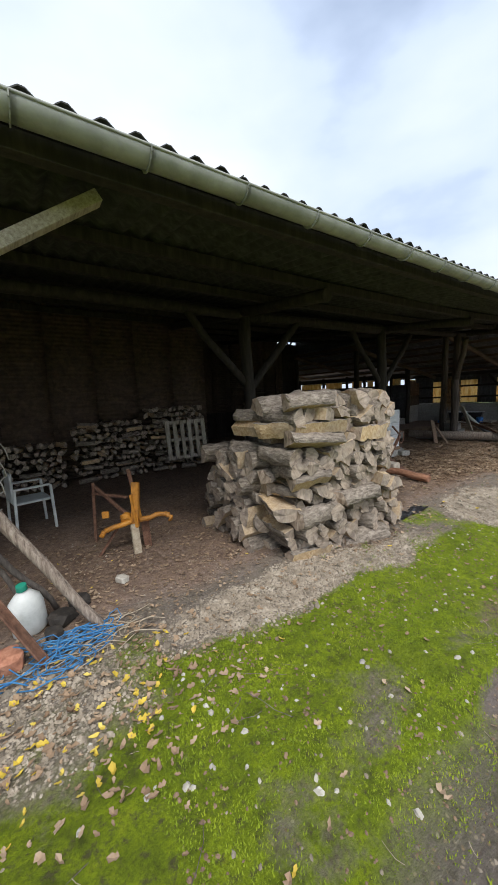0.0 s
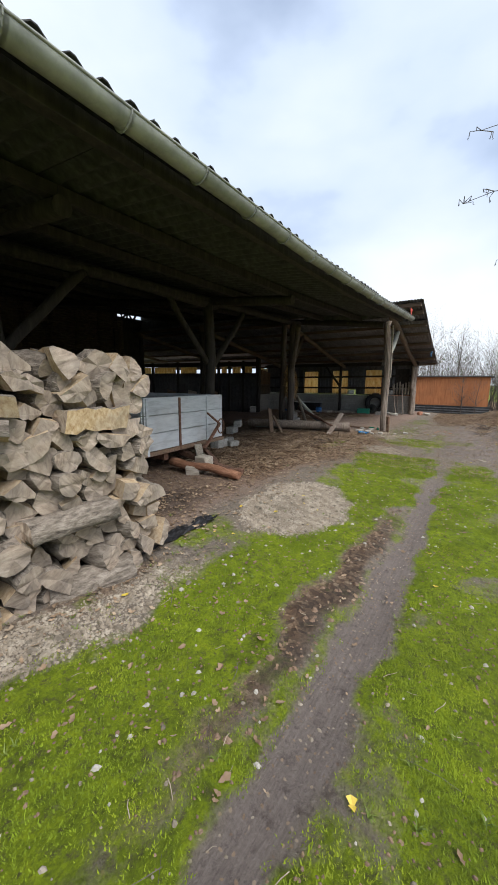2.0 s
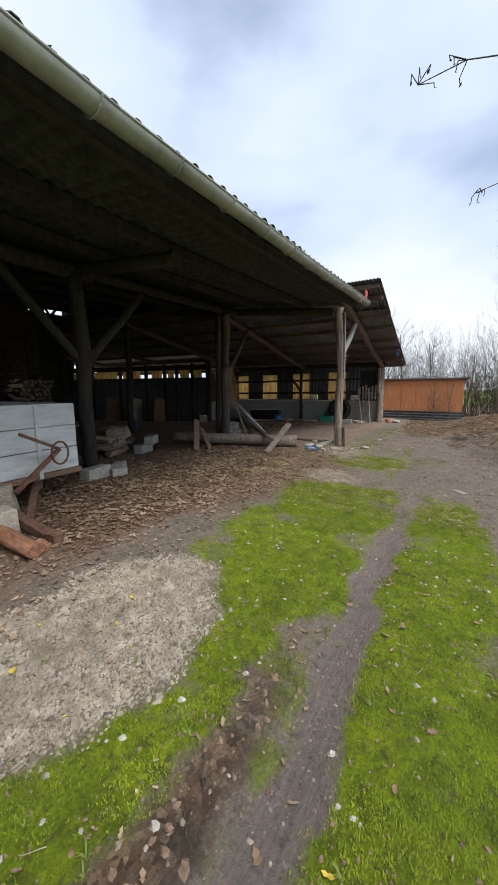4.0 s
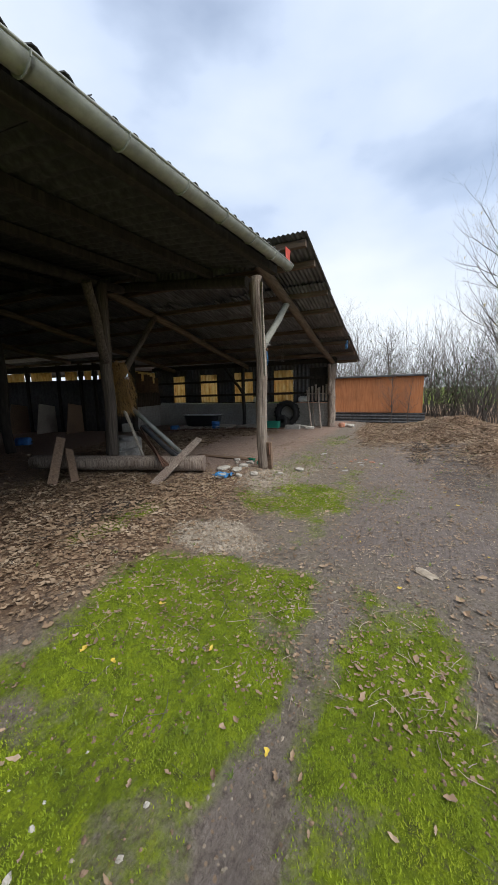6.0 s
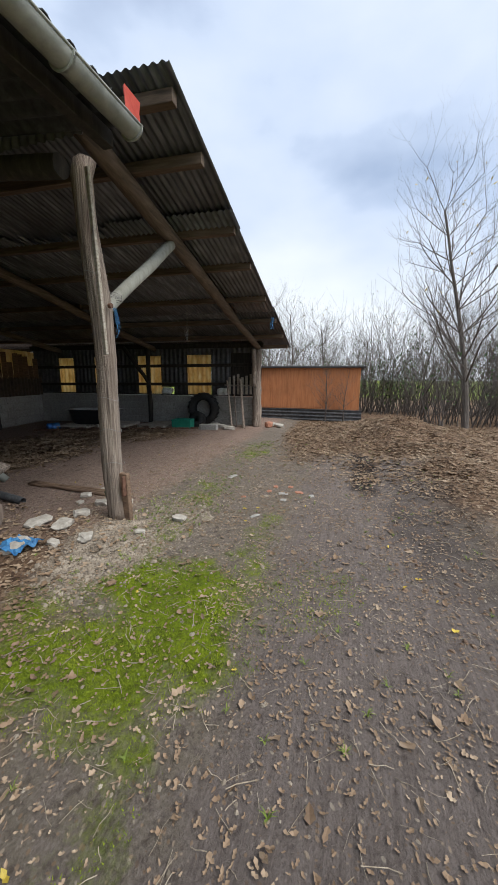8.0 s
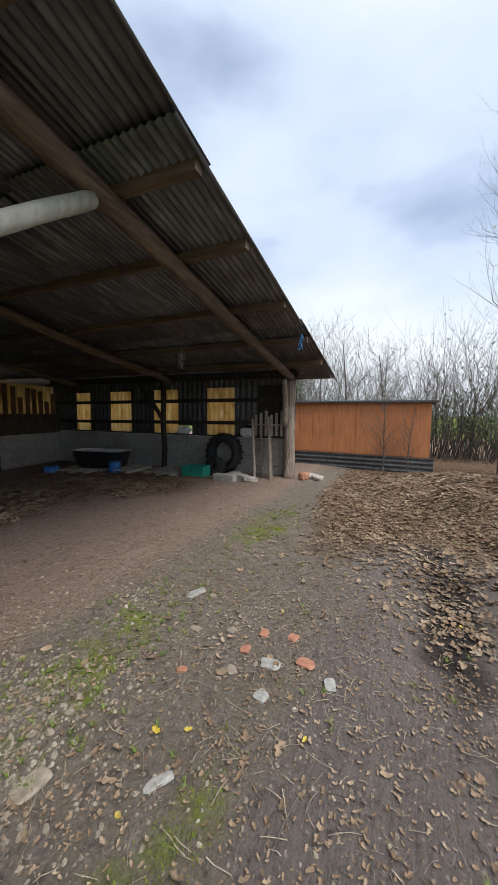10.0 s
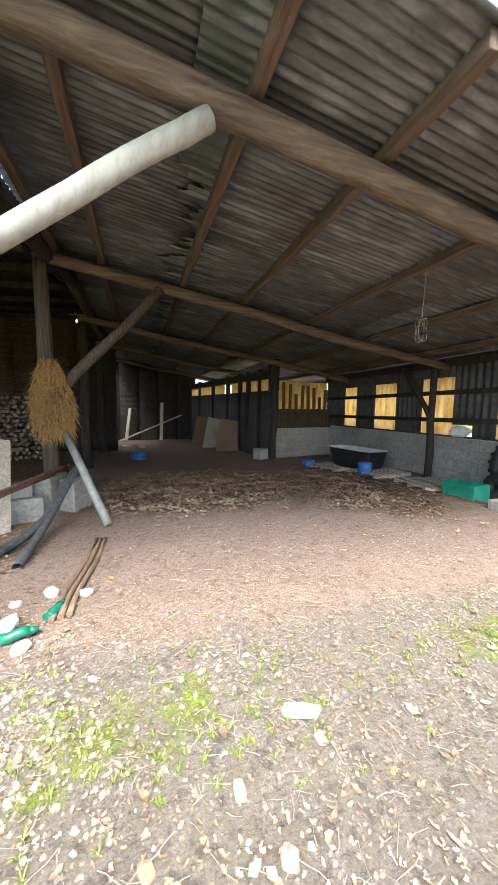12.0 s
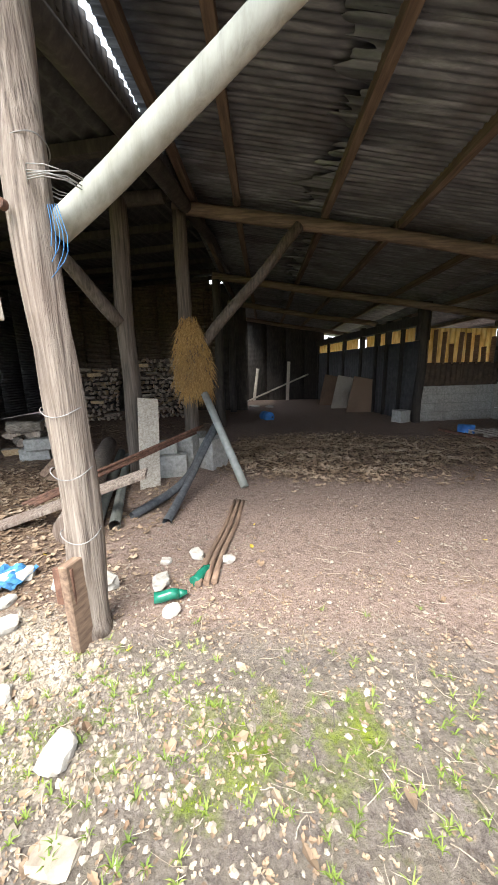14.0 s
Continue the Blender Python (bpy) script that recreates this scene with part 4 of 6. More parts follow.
def pile(name, label, o, rz, width, rows, bank, step, rise, height, mixed_dirs=False, depth=1, seed=1, taper=0.0, group="", span_y=0.46):
    rnd = random.Random(seed)
    st = thing(name, pose(*o, 0, 0, rz), label, "firewood", group)
    for d in range(depth):
        for r in range(rows):
            z = rise * (r + 0.5)
            w = width - taper * r
            x = -0.0 + (step / 2) * (r % 2)
            while x < w:
                me = rnd.choice(bank)
                ob = new("log", me)
                ob.parent = st
                side = mixed_dirs and x < w - 0.45 and ((x < 0.3 and r % 3 == 0) or rnd.random() < 0.07)
                jut = rnd.uniform(-0.06, 0.06)
                if side:
                    ob.matrix_basis = pose(x + 0.20, d * span_y + rnd.uniform(0.0, 0.05) - 0.10, z + rnd.uniform(-.015, .015), rnd.uniform(-6, 6), rnd.uniform(-40, 40), 90 + rnd.uniform(-16, 16))
                    x += 0.42
                else:
                    ob.matrix_basis = pose(x + rnd.uniform(-.015, .015), d * span_y + 0.16 + jut, z + rnd.uniform(-.02, .02), rnd.uniform(-8, 8), rnd.uniform(0, 360) if me.name.startswith("log") else 0, rnd.uniform(-18, 18)) @ Matrix.Diagonal((rnd.uniform(0.75, 1.08), rnd.uniform(0.9, 1.1), rnd.uniform(0.75, 1.05), 1))
                    x += step * rnd.uniform(0.82, 1.12)
    return st


BANK = BILLETS["round"] + BILLETS["half"] + BILLETS["quarter"]
pile("firewood_stack", "tall stack of grey weathered split firewood logs", (2.08, 2.42, -0.14), 0, 1.60, 13, BANK, 0.142, 0.126, 1.5, True, 2, 11)
pile("firewood_stack", "tall stack of grey weathered split firewood logs", (2.12, 3.55, -0.14), 90 + 4, 0.9, 7, BANK, 0.17, 0.15, 1.1, False, 1, 17).matrix_world = pose(1.98, 3.75, -0.14, 0, 0, -90)
pile("firewood_heap", "low heap of small pale split firewood", (2.12, 4.25, -0.12), -90, 1.1, 4, SMALL, 0.105, 0.095, 0.5, False, 2, 23, 0.0)
# dim stacks along the back
pile("stored_firewood", "dim stack of stored split firewood against the sheet wall", (0.9, 7.75, -0.12), 0, 1.5, 10, SMALL, 0.13, 0.125, 1.2, True, 1, 31)
pile("stored_firewood", "dim stack of stored split firewood against the sheet wall", (2.45, 7.7, -0.12), 0, 1.45, 12, SMALL, 0.13, 0.125, 1.5, True, 1, 37)
pile("stored_firewood", "dim stack of stored split firewood against the sheet wall", (-1.6, 7.6, -0.12), 0, 2.3, 7, SMALL, 0.14, 0.13, 0.9, True, 1, 41)
pile("stored_firewood", "dim stack of stored split firewood in the shed", (7.0, 10.2, -0.2), 20, 1.9, 12, SMALL, 0.14, 0.13, 1.5, True, 1, 43)
pile("stored_firewood", "dim stack of stored split firewood in the shed", (9.2, 11.2, -0.22), 10, 1.4, 14, SMALL, 0.14, 0.13, 1.7, True, 1, 47)
pile("chunk_pile", "small pile of split logs beside concrete blocks", (8.9, 6.4, -0.12), 25, 0.9, 4, BANK, 0.17, 0.14, 0.5, True, 1, 53)


def pallet(m, label="weathered grey wooden pallet"):
    p = thing("pallet", m, label, "pallet", "pallets")
    for k in range(6):
        part("slat", box(bmesh.new(), k * 0.18, 0, 0.10, k * 0.18 + 0.10, 0.9, 0.122, 0.003, 0.003), M_plank, p)
    for y in (0.0, 0.41, 0.82):
        part("bearer", box(bmesh.new(), 0, y, 0.0, 1.0, y + 0.08, 0.10, 0.004), M_plank, p)
    return p


pallet(pose(2.75, 7.45, 0.15, 82, 0, 0) @ pose(0, 0, 0))
pallet(F2 @ pose(5.9, 3.75, -0.17, 0, 0, 4))
pallet(F2 @ pose(6.0, 2.55, -0.16, 0, 0, -6))
pallet(F2 @ pose(5.5, 4.7, -0.19, 0, 0, 12))


# ---- yellow implement ----
def implement(m):
    t = thing("ground_drill_frame", m, "rusty yellow painted farm implement standing on a foot", "implement")
    part("foot", bar(bmesh.new(), (0.0, -0.05, 0.0), (-0.03, 0.02, 0.42), 0.10, 0.04, 5), M_straw, t, "pale wooden foot")
    part("mast", bar(bmesh.new(), (-0.02, 0.03, 0.36), (0.02, 0.12, 0.95), 0.10, 0.07, 10, 0.01), M_yellow, t)
    part("mast_plate", bar(bmesh.new(), (0.03, 0.05, 0.42), (-0.02, 0.10, 0.80), 0.16, 0.025, 18, 0.004), M_yellow, t)
    part("fork", bar(bmesh.new(), (0.00, 0.13, 0.72), (-0.06, 0.16, 1.12), 0.03, 0.05, 0, 0.006), M_rust, t)
    part("arm", log(bmesh.new(), (0.05, 0, 0.47), (0.40, -0.03, 0.52), 0.035, 0.032), M_yellow, t)
    part("arm", log(bmesh.new(), (0.40, -0.03, 0.52), (0.44, -0.1, 0.45), 0.033, 0.03), M_yellow, t)
    part("arm", log(bmesh.new(), (-0.05, 0, 0.46), (-0.38, -0.08, 0.40), 0.035, 0.032), M_yellow, t)
    part("arm", log(bmesh.new(), (-0.38, -0.08, 0.40), (-0.42, -0.12, 0.34), 0.033, 0.03), M_yellow, t)
    part("hub", log(bmesh.new(), (-0.12, 0.0, 0.46), (-0.12, 0.10, 0.52), 0.07, 0.06), M_yellow, t)
    part("lug", box(bmesh.new(), -0.42, 0.05, 0.52, -0.33, 0.09, 0.61, 0.01), M_yellow, t)
    part("drawbar", bar(bmesh.new(), (-0.1, 0.1, 0.5), (-0.55, 0.5, 0.85), 0.04, 0.04), M_rust, t)
    part("drawbar", bar(bmesh.new(), (-0.1, 0.15, 0.75), (-0.6, 0.55, 0.75), 0.05, 0.03), M_rust, t)
    part("leg", bar(bmesh.new(), (-0.2, 0.1, 0.42), (-0.50, -0.02, 0.02), 0.03, 0.03), M_rust, t)
    part("leg", bar(bmesh.new(), (0.12, 0.15, 0.0), (0.10, 0.12, 0.42), 0.10, 0.03, 40), M_rust, t)
    part("rear_leg", bar(bmesh.new(), (-0.62, 0.55, 0.0), (-0.58, 0.55, 0.9), 0.04, 0.04), M_rust, t)
    return t


implement(pose(0.93, 3.6, -0.13, 0, 0, -20) @ Matrix.Scale(0.82, 4))


# ---- corner with leaning stick, wire, canister ----
st = thing("leaning_stick", pose(0, 0, 0), "bare grey branch pole leaning in a tangle of wire", "stick")
part("pole", log(bmesh.new(), (0.36, 2.50, -0.11), (-0.28, 2.72, 0.98), 0.034, 0.042, n=10, rings=10, wob=0.012, seed=71), M_post, st)
part("branch", log(bmesh.new(), (0.10, 2.95, -0.1), (-0.40, 2.9, 0.75), 0.02, 0.025, n=8, wob=0.02, seed=72), M_twig, st)
part("branch", log(bmesh.new(), (0.02, 2.9, -0.1), (-0.40, 3.0, 0.55), 0.02, 0.02, n=8, wob=0.02, seed=73), M_twig, st)
rnd = random.Random(4)
for k in range(9):
    c = Vector((-0.28 + rnd.uniform(-.06, .06), 2.70 + rnd.uniform(-.1, .1), 1.0 + rnd.uniform(-.12, .2)))
    r = rnd.uniform(0.07, 0.17)
    t1, t2 = rnd.uniform(0, 6), rnd.uniform(0.4, 1.0)
    pts = [c + Vector((math.cos(a) * r, math.sin(a + t1) * r * t2, math.sin(a) * r * 1.2)) for a in np.linspace(0, 5.6, 12)]
    cord("wire_loop", pts, 0.004, M_wire, st)
twine = thing("blue_twine_hank", pose(0, 0, 0), "tangle of faded blue baler twine", "twine")
for k in range(16):
    c = Vector((-0.02 + rnd.uniform(-.2, .28), 2.36 + rnd.uniform(-.12, .12), -0.085))
    pts = [c + Vector((rnd.uniform(-.22, .22), rnd.uniform(-.12, .12), rnd.uniform(0, .05))) for _ in range(8)]
    cord("strand", pts, 0.004, M_bluecord, twine)
for k in range(8):
    pts = [Vector((-0.36 + rnd.uniform(-.06, .06), 2.75 + rnd.uniform(-.05, .05), 0.72 - 0.09 * j + rnd.uniform(-.03, .03))) for j in range(7)]
    cord("strand", pts, 0.004, M_bluecord, twine)
sw = thing("straw_twine", pose(0, 0, 0), "tangle of pale baler twine on the ground", "twine")
for k in range(26):
    c = Vector((0.33 + rnd.uniform(-.2, .22), 2.38 + rnd.uniform(-.14, .12), -0.085))
    a = rnd.uniform(0, 6.28)
    pts = [c + Vector((math.cos(a + rnd.uniform(-.6, .6)) * s * 0.2, math.sin(a + rnd.uniform(-.6, .6)) * s * 0.12, rnd.uniform(0, .04))) for s in (-1, -.4, .2, .8, 1.2)]
    cord("strand", pts, 0.003, M_straw, sw)


def canister(m):
    t = thing("water_canister", m, "cloudy white plastic canister with green cap", "canister")
    bm = bmesh.new()
    prof = [(0.0, 0.0), (0.10, 0.0), (0.115, 0.02), (0.115, 0.20), (0.10, 0.26), (0.055, 0.31), (0.03, 0.33), (0.03, 0.36), (0, 0.36)]
    rows = [[bm.verts.new((math.cos(a) * r, math.sin(a) * r * 0.8, z)) for a in np.linspace(0, math.tau, 17)[:-1]] for r, z in prof[1:-1]]
    for a, b in zip(rows, rows[1:]):
        for k in range(16):
            bm.faces.new((a[k], a[(k + 1) % 16], b[(k + 1) % 16], b[k])).smooth = True
    bm.faces.new(rows[0][::-1]); bm.faces.new(rows[-1])
    part("body", bm, M_whitepl, t)
    part("cap", log(bmesh.new(), (0, 0, 0.335), (0, 0, 0.375), 0.036, 0.034, wob=0), M_green, t, "green screw cap")
    return t


canister(pose(-0.08, 2.78, -0.09, 4, -6, 20))
ru = thing("rusty_bar", pose(0, 0, 0), "rusty angle iron leaning by rubble", "iron bar")
part("bar", bar(bmesh.new(), (-0.02, 2.33, -0.1), (-0.32, 2.42, 0.55), 0.06, 0.012), M_rust, ru)
part("bar", bar(bmesh.new(), (-0.01, 2.34, -0.1), (-0.31, 2.43, 0.55), 0.012, 0.06), M_rust, ru)


def rubble(name, label, x, y, s, material, seed, category="stone", group=""):
    """An irregular broken stone or brick lying on the ground."""
    rnd = random.Random(seed)
    bm = bmesh.new()
    bmesh.ops.create_icosphere(bm, subdivisions=2, radius=1)
    for q in bm.verts:
        n = 1 + 0.5 * noise.noise(q.co * 1.6 + Vector((seed, 0, 0))) + rnd.uniform(-0.07, 0.07)
        q.co = Vector((max(-.8, min(.8, q.co.x * n)) * s[0], max(-.8, min(.8, q.co.y * n)) * s[1], max(-.7, min(.7, q.co.z * n)) * s[2]))
    ob = part(name, bm, material)
    ob.matrix_world = pose(x, y, level(x, y) + s[2] * 0.55, rnd.uniform(-6, 6), rnd.uniform(-6, 6), rnd.uniform(0, 180))
    return tagged(ob, label, category, group)


rubble("bricks_lump", "broken red brick under a rusty bar", -0.2, 2.45, (0.12, 0.09, 0.08), M_brick, 3, "brick")
for k, (x, y, s) in enumerate(((0.62, 3.05, 0.07), (0.12, 2.75, 0.12), (0.25, 2.9, 0.10), (0.05, 2.6, 0.08))):
    rubble("rubble_stone", "loose stone among scrap at the shed edge", x, y, (s, s * 0.8, s * 0.6), M_stone if k == 0 else M_dark, 80 + k, "stone", "scrap corner stones")

# white plastic chair in the dark
def chair(m):
    c = thing("garden_chair", m, "dirty white plastic garden chair in the gloom", "chair")
    part("seat", box(bmesh.new(), -0.22, -0.22, 0.40, 0.22, 0.22, 0.43, 0.012), M_whitepl, c)
    part("backrest", box(bmesh.new(), -0.22, 0.20, 0.43, 0.22, 0.23, 0.82, 0.012), M_whitepl, c)
    for sx in (-1, 1):
        part("armrest", box(bmesh.new(), sx * 0.25 - 0.025, -0.2, 0.60, sx * 0.25 + 0.025, 0.22, 0.625, 0.008), M_whitepl, c)
        for sy in (-0.2, 0.2):
            part("leg", bar(bmesh.new(), (sx * 0.25, sy * 1.1, 0), (sx * 0.25, sy, 0.61), 0.045, 0.03), M_whitepl, c)
    return c


chair(pose(0.02, 5.3, -0.12, 0, 0, 100))


# ---- trailer ----
def trailer(m):
    t = thing("farm_trailer", m, "old flat farm trailer with flaking white board sides", "trailer")
    W, D, z0, z1 = 2.0, 2.9, 0.42, 1.24
    for y, nm in ((0.0, "front_board"), (D, "rear_board")):
        for k in range(3):
            h = (z1 - z0) / 3
            part(nm, box(bmesh.new(), 0.0, y - 0.015, z0 + k * h + 0.004, W, y + 0.02, z0 + (k + 1) * h - 0.004, 0.004, 0.003), M_whiteboard, t)
    for x in (0.0, W):
        for k in range(3):
            h = (z1 - z0) / 3
            part("side_board", box(bmesh.new(), x - 0.02, 0.024, z0 + k * h + 0.004, x + 0.015, D - 0.024, z0 + (k + 1) * h - 0.004, 0.004, 0.003), M_whiteboard, t)
    for x in (0.03, 0.74, 1.48):
        part("strap", box(bmesh.new(), x, -0.034, z0 - 0.06, x + 0.045, -0.017, z1 - 0.02, 0.003), M_rust if 0.5 < x < 1 else M_whiteboard, t)
    part("bed", box(bmesh.new(), -0.03, -0.03, z0 - 0.07, W + 0.03, D + 0.03, z0 - 0.004, 0.006), M_board, t)
    for x in (0.5, 1.5):
        part("chassis_beam", box(bmesh.new(), x - 0.05, 0.05, z0 - 0.2, x + 0.05, D, z0 - 0.074, 0.004), M_rust, t)
    for x in (-0.05, W - 0.15):
        w = part("wheel", log(bmesh.new(), (x, 1.6, 0.28), (x + 0.2, 1.6, 0.28), 0.28, 0.28, n=24, rings=2, wob=0), M_rubber, t)
        part("rim", log(bmesh.new(), (x - 0.005, 1.6, 0.28), (x + 0.205, 1.6, 0.28), 0.14, 0.14, n=18, rings=2, wob=0), M_rust, w)
    part("drawbar", bar(bmesh.new(), (1.0, 0.2, 0.26), (0.95, -1.0, 0.05), 0.10, 0.08), M_rust, t)
    part("drawbar_brace", bar(bmesh.new(), (1.5, 0.1, 0.28), (1.0, -0.6, 0.14), 0.07, 0.06), M_rust, t)
    part("tow_eye", box(bmesh.new(), 0.9, -1.12, 0.0, 1.0, -0.98, 0.12, 0.01), M_rust, t)
    part("jack_post", bar(bmesh.new(), (1.05, -0.25, 0.0), (1.0, -0.2, 0.42), 0.12, 0.12), M_plank, t)
    part("crank_arm", bar(bmesh.new(), (1.05, -0.3, 0.35), (1.62, -0.22, 0.72), 0.05, 0.04), M_rust, t)
    part("crank_arm", bar(bmesh.new(), (1.62, -0.22, 0.72), (1.15, -0.3, 0.95), 0.03, 0.03), M_rust, t)
    pts = [(1.60 + 0.10 * math.cos(a), -0.26, 0.68 + 0.13 * math.sin(a)) for a in np.linspace(0, math.tau, 13)[:-1]]
    ob = cord("crank_ring", pts, 0.012, M_rust, t, True)
    return t


trailer(pose(5.02, 4.18, -0.13, 0, 0, 5))
tim = thing("split_log", pose(0, 0, 0), "reddish split log lying before the trailer hitch", "log")
part("trunk", log(bmesh.new(), (5.62, 4.25, 0.06), (5.80, 3.02, -0.03), 0.10, 0.085, n=12, rings=10, wob=0.03, seed=19, flat=0.7), M_redwood, tim)
part("branch_stub", log(bmesh.new(), (5.80, 3.22, -0.02), (5.95, 3.12, -0.10), 0.06, 0.045, n=9, rings=4, wob=0.03, seed=23), M_redwood, tim)
for k, (x, y, z, w) in enumerate(((5.72, 3.85, -0.12, 0.34), (5.86, 3.78, -0.12, 0.22))):
    pl = thing("timber_chock", pose(x, y, z, 0, 0, 30 - 25 * k), "pale squared timber chock under the trailer hitch", "timber", "hitch chocks")
    part("block", box(bmesh.new(), -w / 2, -0.11, 0, w / 2, 0.11, 0.16 + 0.12 * k, 0.012, 0.01), M_plank, pl)


def block(x, y, z, rz, s=(0.45, 0.22, 0.2), label="grey concrete block on the shed floor"):
    b = tagged(part("concrete_block", box(bmesh.new(), -s[0] / 2, -s[1] / 2, 0, s[0] / 2, s[1] / 2, s[2], 0.012, 0.008), M_block), label, "block", "loose concrete blocks")
    b.matrix_world = pose(x, y, z, 0, 0, rz)


block(7.65, 4.95, -0.12, 10); block(8.15, 5.05, -0.12, 40, (0.3, 0.2, 0.16)); block(7.95, 4.8, -0.12, -20, (0.24, 0.2, 0.14))
block(9.6, 6.1, -0.12, 20); block(9.75, 6.0, 0.08, 30, (0.4, 0.2, 0.18))
block(12.05, 5.35, -0.12, 15, (0.55, 0.28, 0.30)); block(12.3, 5.75, -0.12, 80, (0.5, 0.25, 0.5)); block(12.0, 5.4, 0.18, 10, (0.4, 0.2, 0.16)); block(12.62, 5.75, -0.12, 60, (0.35, 0.25, 0.45))
block(18.55, 4.15, -0.13, 90 + 3, (0.5, 0.2, 0.17), "pale concrete block before the tyre")
block(11.75, 15.6, -0.25, 0, (0.4, 0.3, 0.3), "pale concrete block at the end of the passage")
block(16.7, 10.2, -0.2, 30, (0.35, 0.3, 0.32), "dull concrete block beside the wall post")

# ---- timber, pipes and stones round the front post ----
lg = thing("long_log", pose(0, 0, 0), "long bare round log lying in the shed", "log")
part("trunk", log(bmesh.new(), (11.92, 3.42, 0.06), (10.75, 6.3, 0.10), 0.135, 0.12, n=14, rings=12, wob=0.012, seed=91), M_post, lg)
for k, (a, b) in enumerate((((11.98, 3.62, -0.04), (11.0, 6.2, -0.02)), ((12.12, 3.72, -0.05), (11.2, 6.0, -0.03)))):
    pp = thing("grey_pipe", pose(0, 0, 0), "grey plastic drain pipe lying beside a log", "pipe", "drain pipes")
    bm = bmesh.new()
    log(bm, a, b, 0.06 - 0.01 * k, 0.06 - 0.01 * k, n=16, rings=2, wob=0)
    for f in [f for f in bm.faces if len(f.verts) > 4]:
        bm.faces.remove(f)
    bmesh.ops.solidify(bm, geom=bm.faces[:], thickness=0.006)
    part("tube", bm, M_gutter, pp)
wp = thing("white_plank", pose(0, 0, 0), "pale bleached plank leaning upright", "plank")
part("board", bar(bmesh.new(), (12.02, 4.82, -0.12), (11.92, 5.2, 0.93), 0.25, 0.03, 25, 0.004, 0.006), M_plank, wp)
sp = thing("slanting_plank", pose(0, 0, 0), "grey weathered plank propped on a log", "plank")
part("board", bar(bmesh.new(), (10.95, 3.70, -0.10), (12.40, 3.85, 0.40), 0.13, 0.03, 20, 0.004, 0.005), M_post, sp)
for a, b in (((10.35, 5.2, -0.1), (10.85, 5.6, 0.55)), ((10.6, 5.0, -0.1), (10.9, 5.5, 0.35))):
    sp = thing("short_plank", pose(0, 0, 0), "short dark board leaning on the log", "plank", "short boards")
    part("board", bar(bmesh.new(), a, b, 0.14, 0.03, 30), M_board, sp)
for k in range(3):
    rd = thing("rusty_rod", pose(0, 0, 0), "long rusty iron rod propped on blocks", "rod", "rusty rods")
    part("rod", log(bmesh.new(), (12.55 - 0.05 * k, 5.45, 0.55 - 0.05 * k), (11.25 + 0.06 * k, 3.75, 0.12), 0.018, 0.018, n=8, rings=6, wob=0.01, seed=k), M_rust, rd)
for k in range(3):
    rd = thing("ground_rod", pose(0, 0, 0), "thin rusty brown rod lying on the floor", "rod", "rods on the floor")
    part("rod", log(bmesh.new(), (13.05 + 0.05 * k, 2.98 + 0.02 * k, -0.075), (13.1 + 0.045 * k, 4.4, -0.08), 0.022, 0.02, n=8, rings=8, wob=0.008, seed=k + 5), M_board, rd)
for k, (e, w) in enumerate((((12.18, 3.95, -0.07), 0), ((12.55, 3.85, -0.07), 1))):
    hs = thing("ribbed_hose", pose(0, 0, 0), "stiff dark grey ribbed hose hanging over blocks", "hose", "ribbed hoses")
    pts = [(12.70 + 0.04 * w, 5.55, 0.55), (12.62 + 0.03 * w, 5.15, 0.34), (12.50 + 0.06 * w, 4.6, 0.06), e]
    cord("tube", pts, 0.045, M_hose, hs, res=12)
gp = thing("grey_pole", pose(0, 0, 0), "thick pale grey pipe leaning on the post", "pipe")
part("tube", log(bmesh.new(), (13.16, 4.86, -0.09), (12.55, 5.65, 0.95), 0.05, 0.05, n=14, rings=3, wob=0), M_gutter, gp)


def hay():
    h = thing("hay_bundle", pose(12.35, 5.75, 1.35), "ragged bundle of dry yellow hay tied to a post", "hay")
    rnd = random.Random(6)
    vs, fs = [], []
    for k in range(1900):
        s = rnd.random() ** 0.8
        a = rnd.uniform(0, math.tau)
        w = 0.10 + 0.17 * math.sin(min(1, s * 1.05) * math.pi * 0.75)
        r = w * math.sqrt(rnd.random())
        x, y, z = math.cos(a) * r + 0.05 * s, math.sin(a) * r, 0.62 - s * 1.02
        L = rnd.uniform(0.10, 0.24)
        dx, dy = rnd.uniform(-.07, .07) + math.cos(a) * 0.04, rnd.uniform(-.07, .07) + math.sin(a) * 0.04
        n = len(vs)
        t = rnd.uniform(0.002, 0.005)
        vs += [(x - t, y, z), (x + t, y + t, z), (x + dx * 0.5 + t, y + dy * 0.5, z - L * 0.5), (x + dx * 0.5 - t, y + dy * 0.5, z - L * 0.5), (x + dx, y + dy, z - L)]
        fs += [(n, n + 1, n + 2, n + 3), (n + 3, n + 2, n + 4)]
    raw("tuft", vs, fs, M_hay, h)


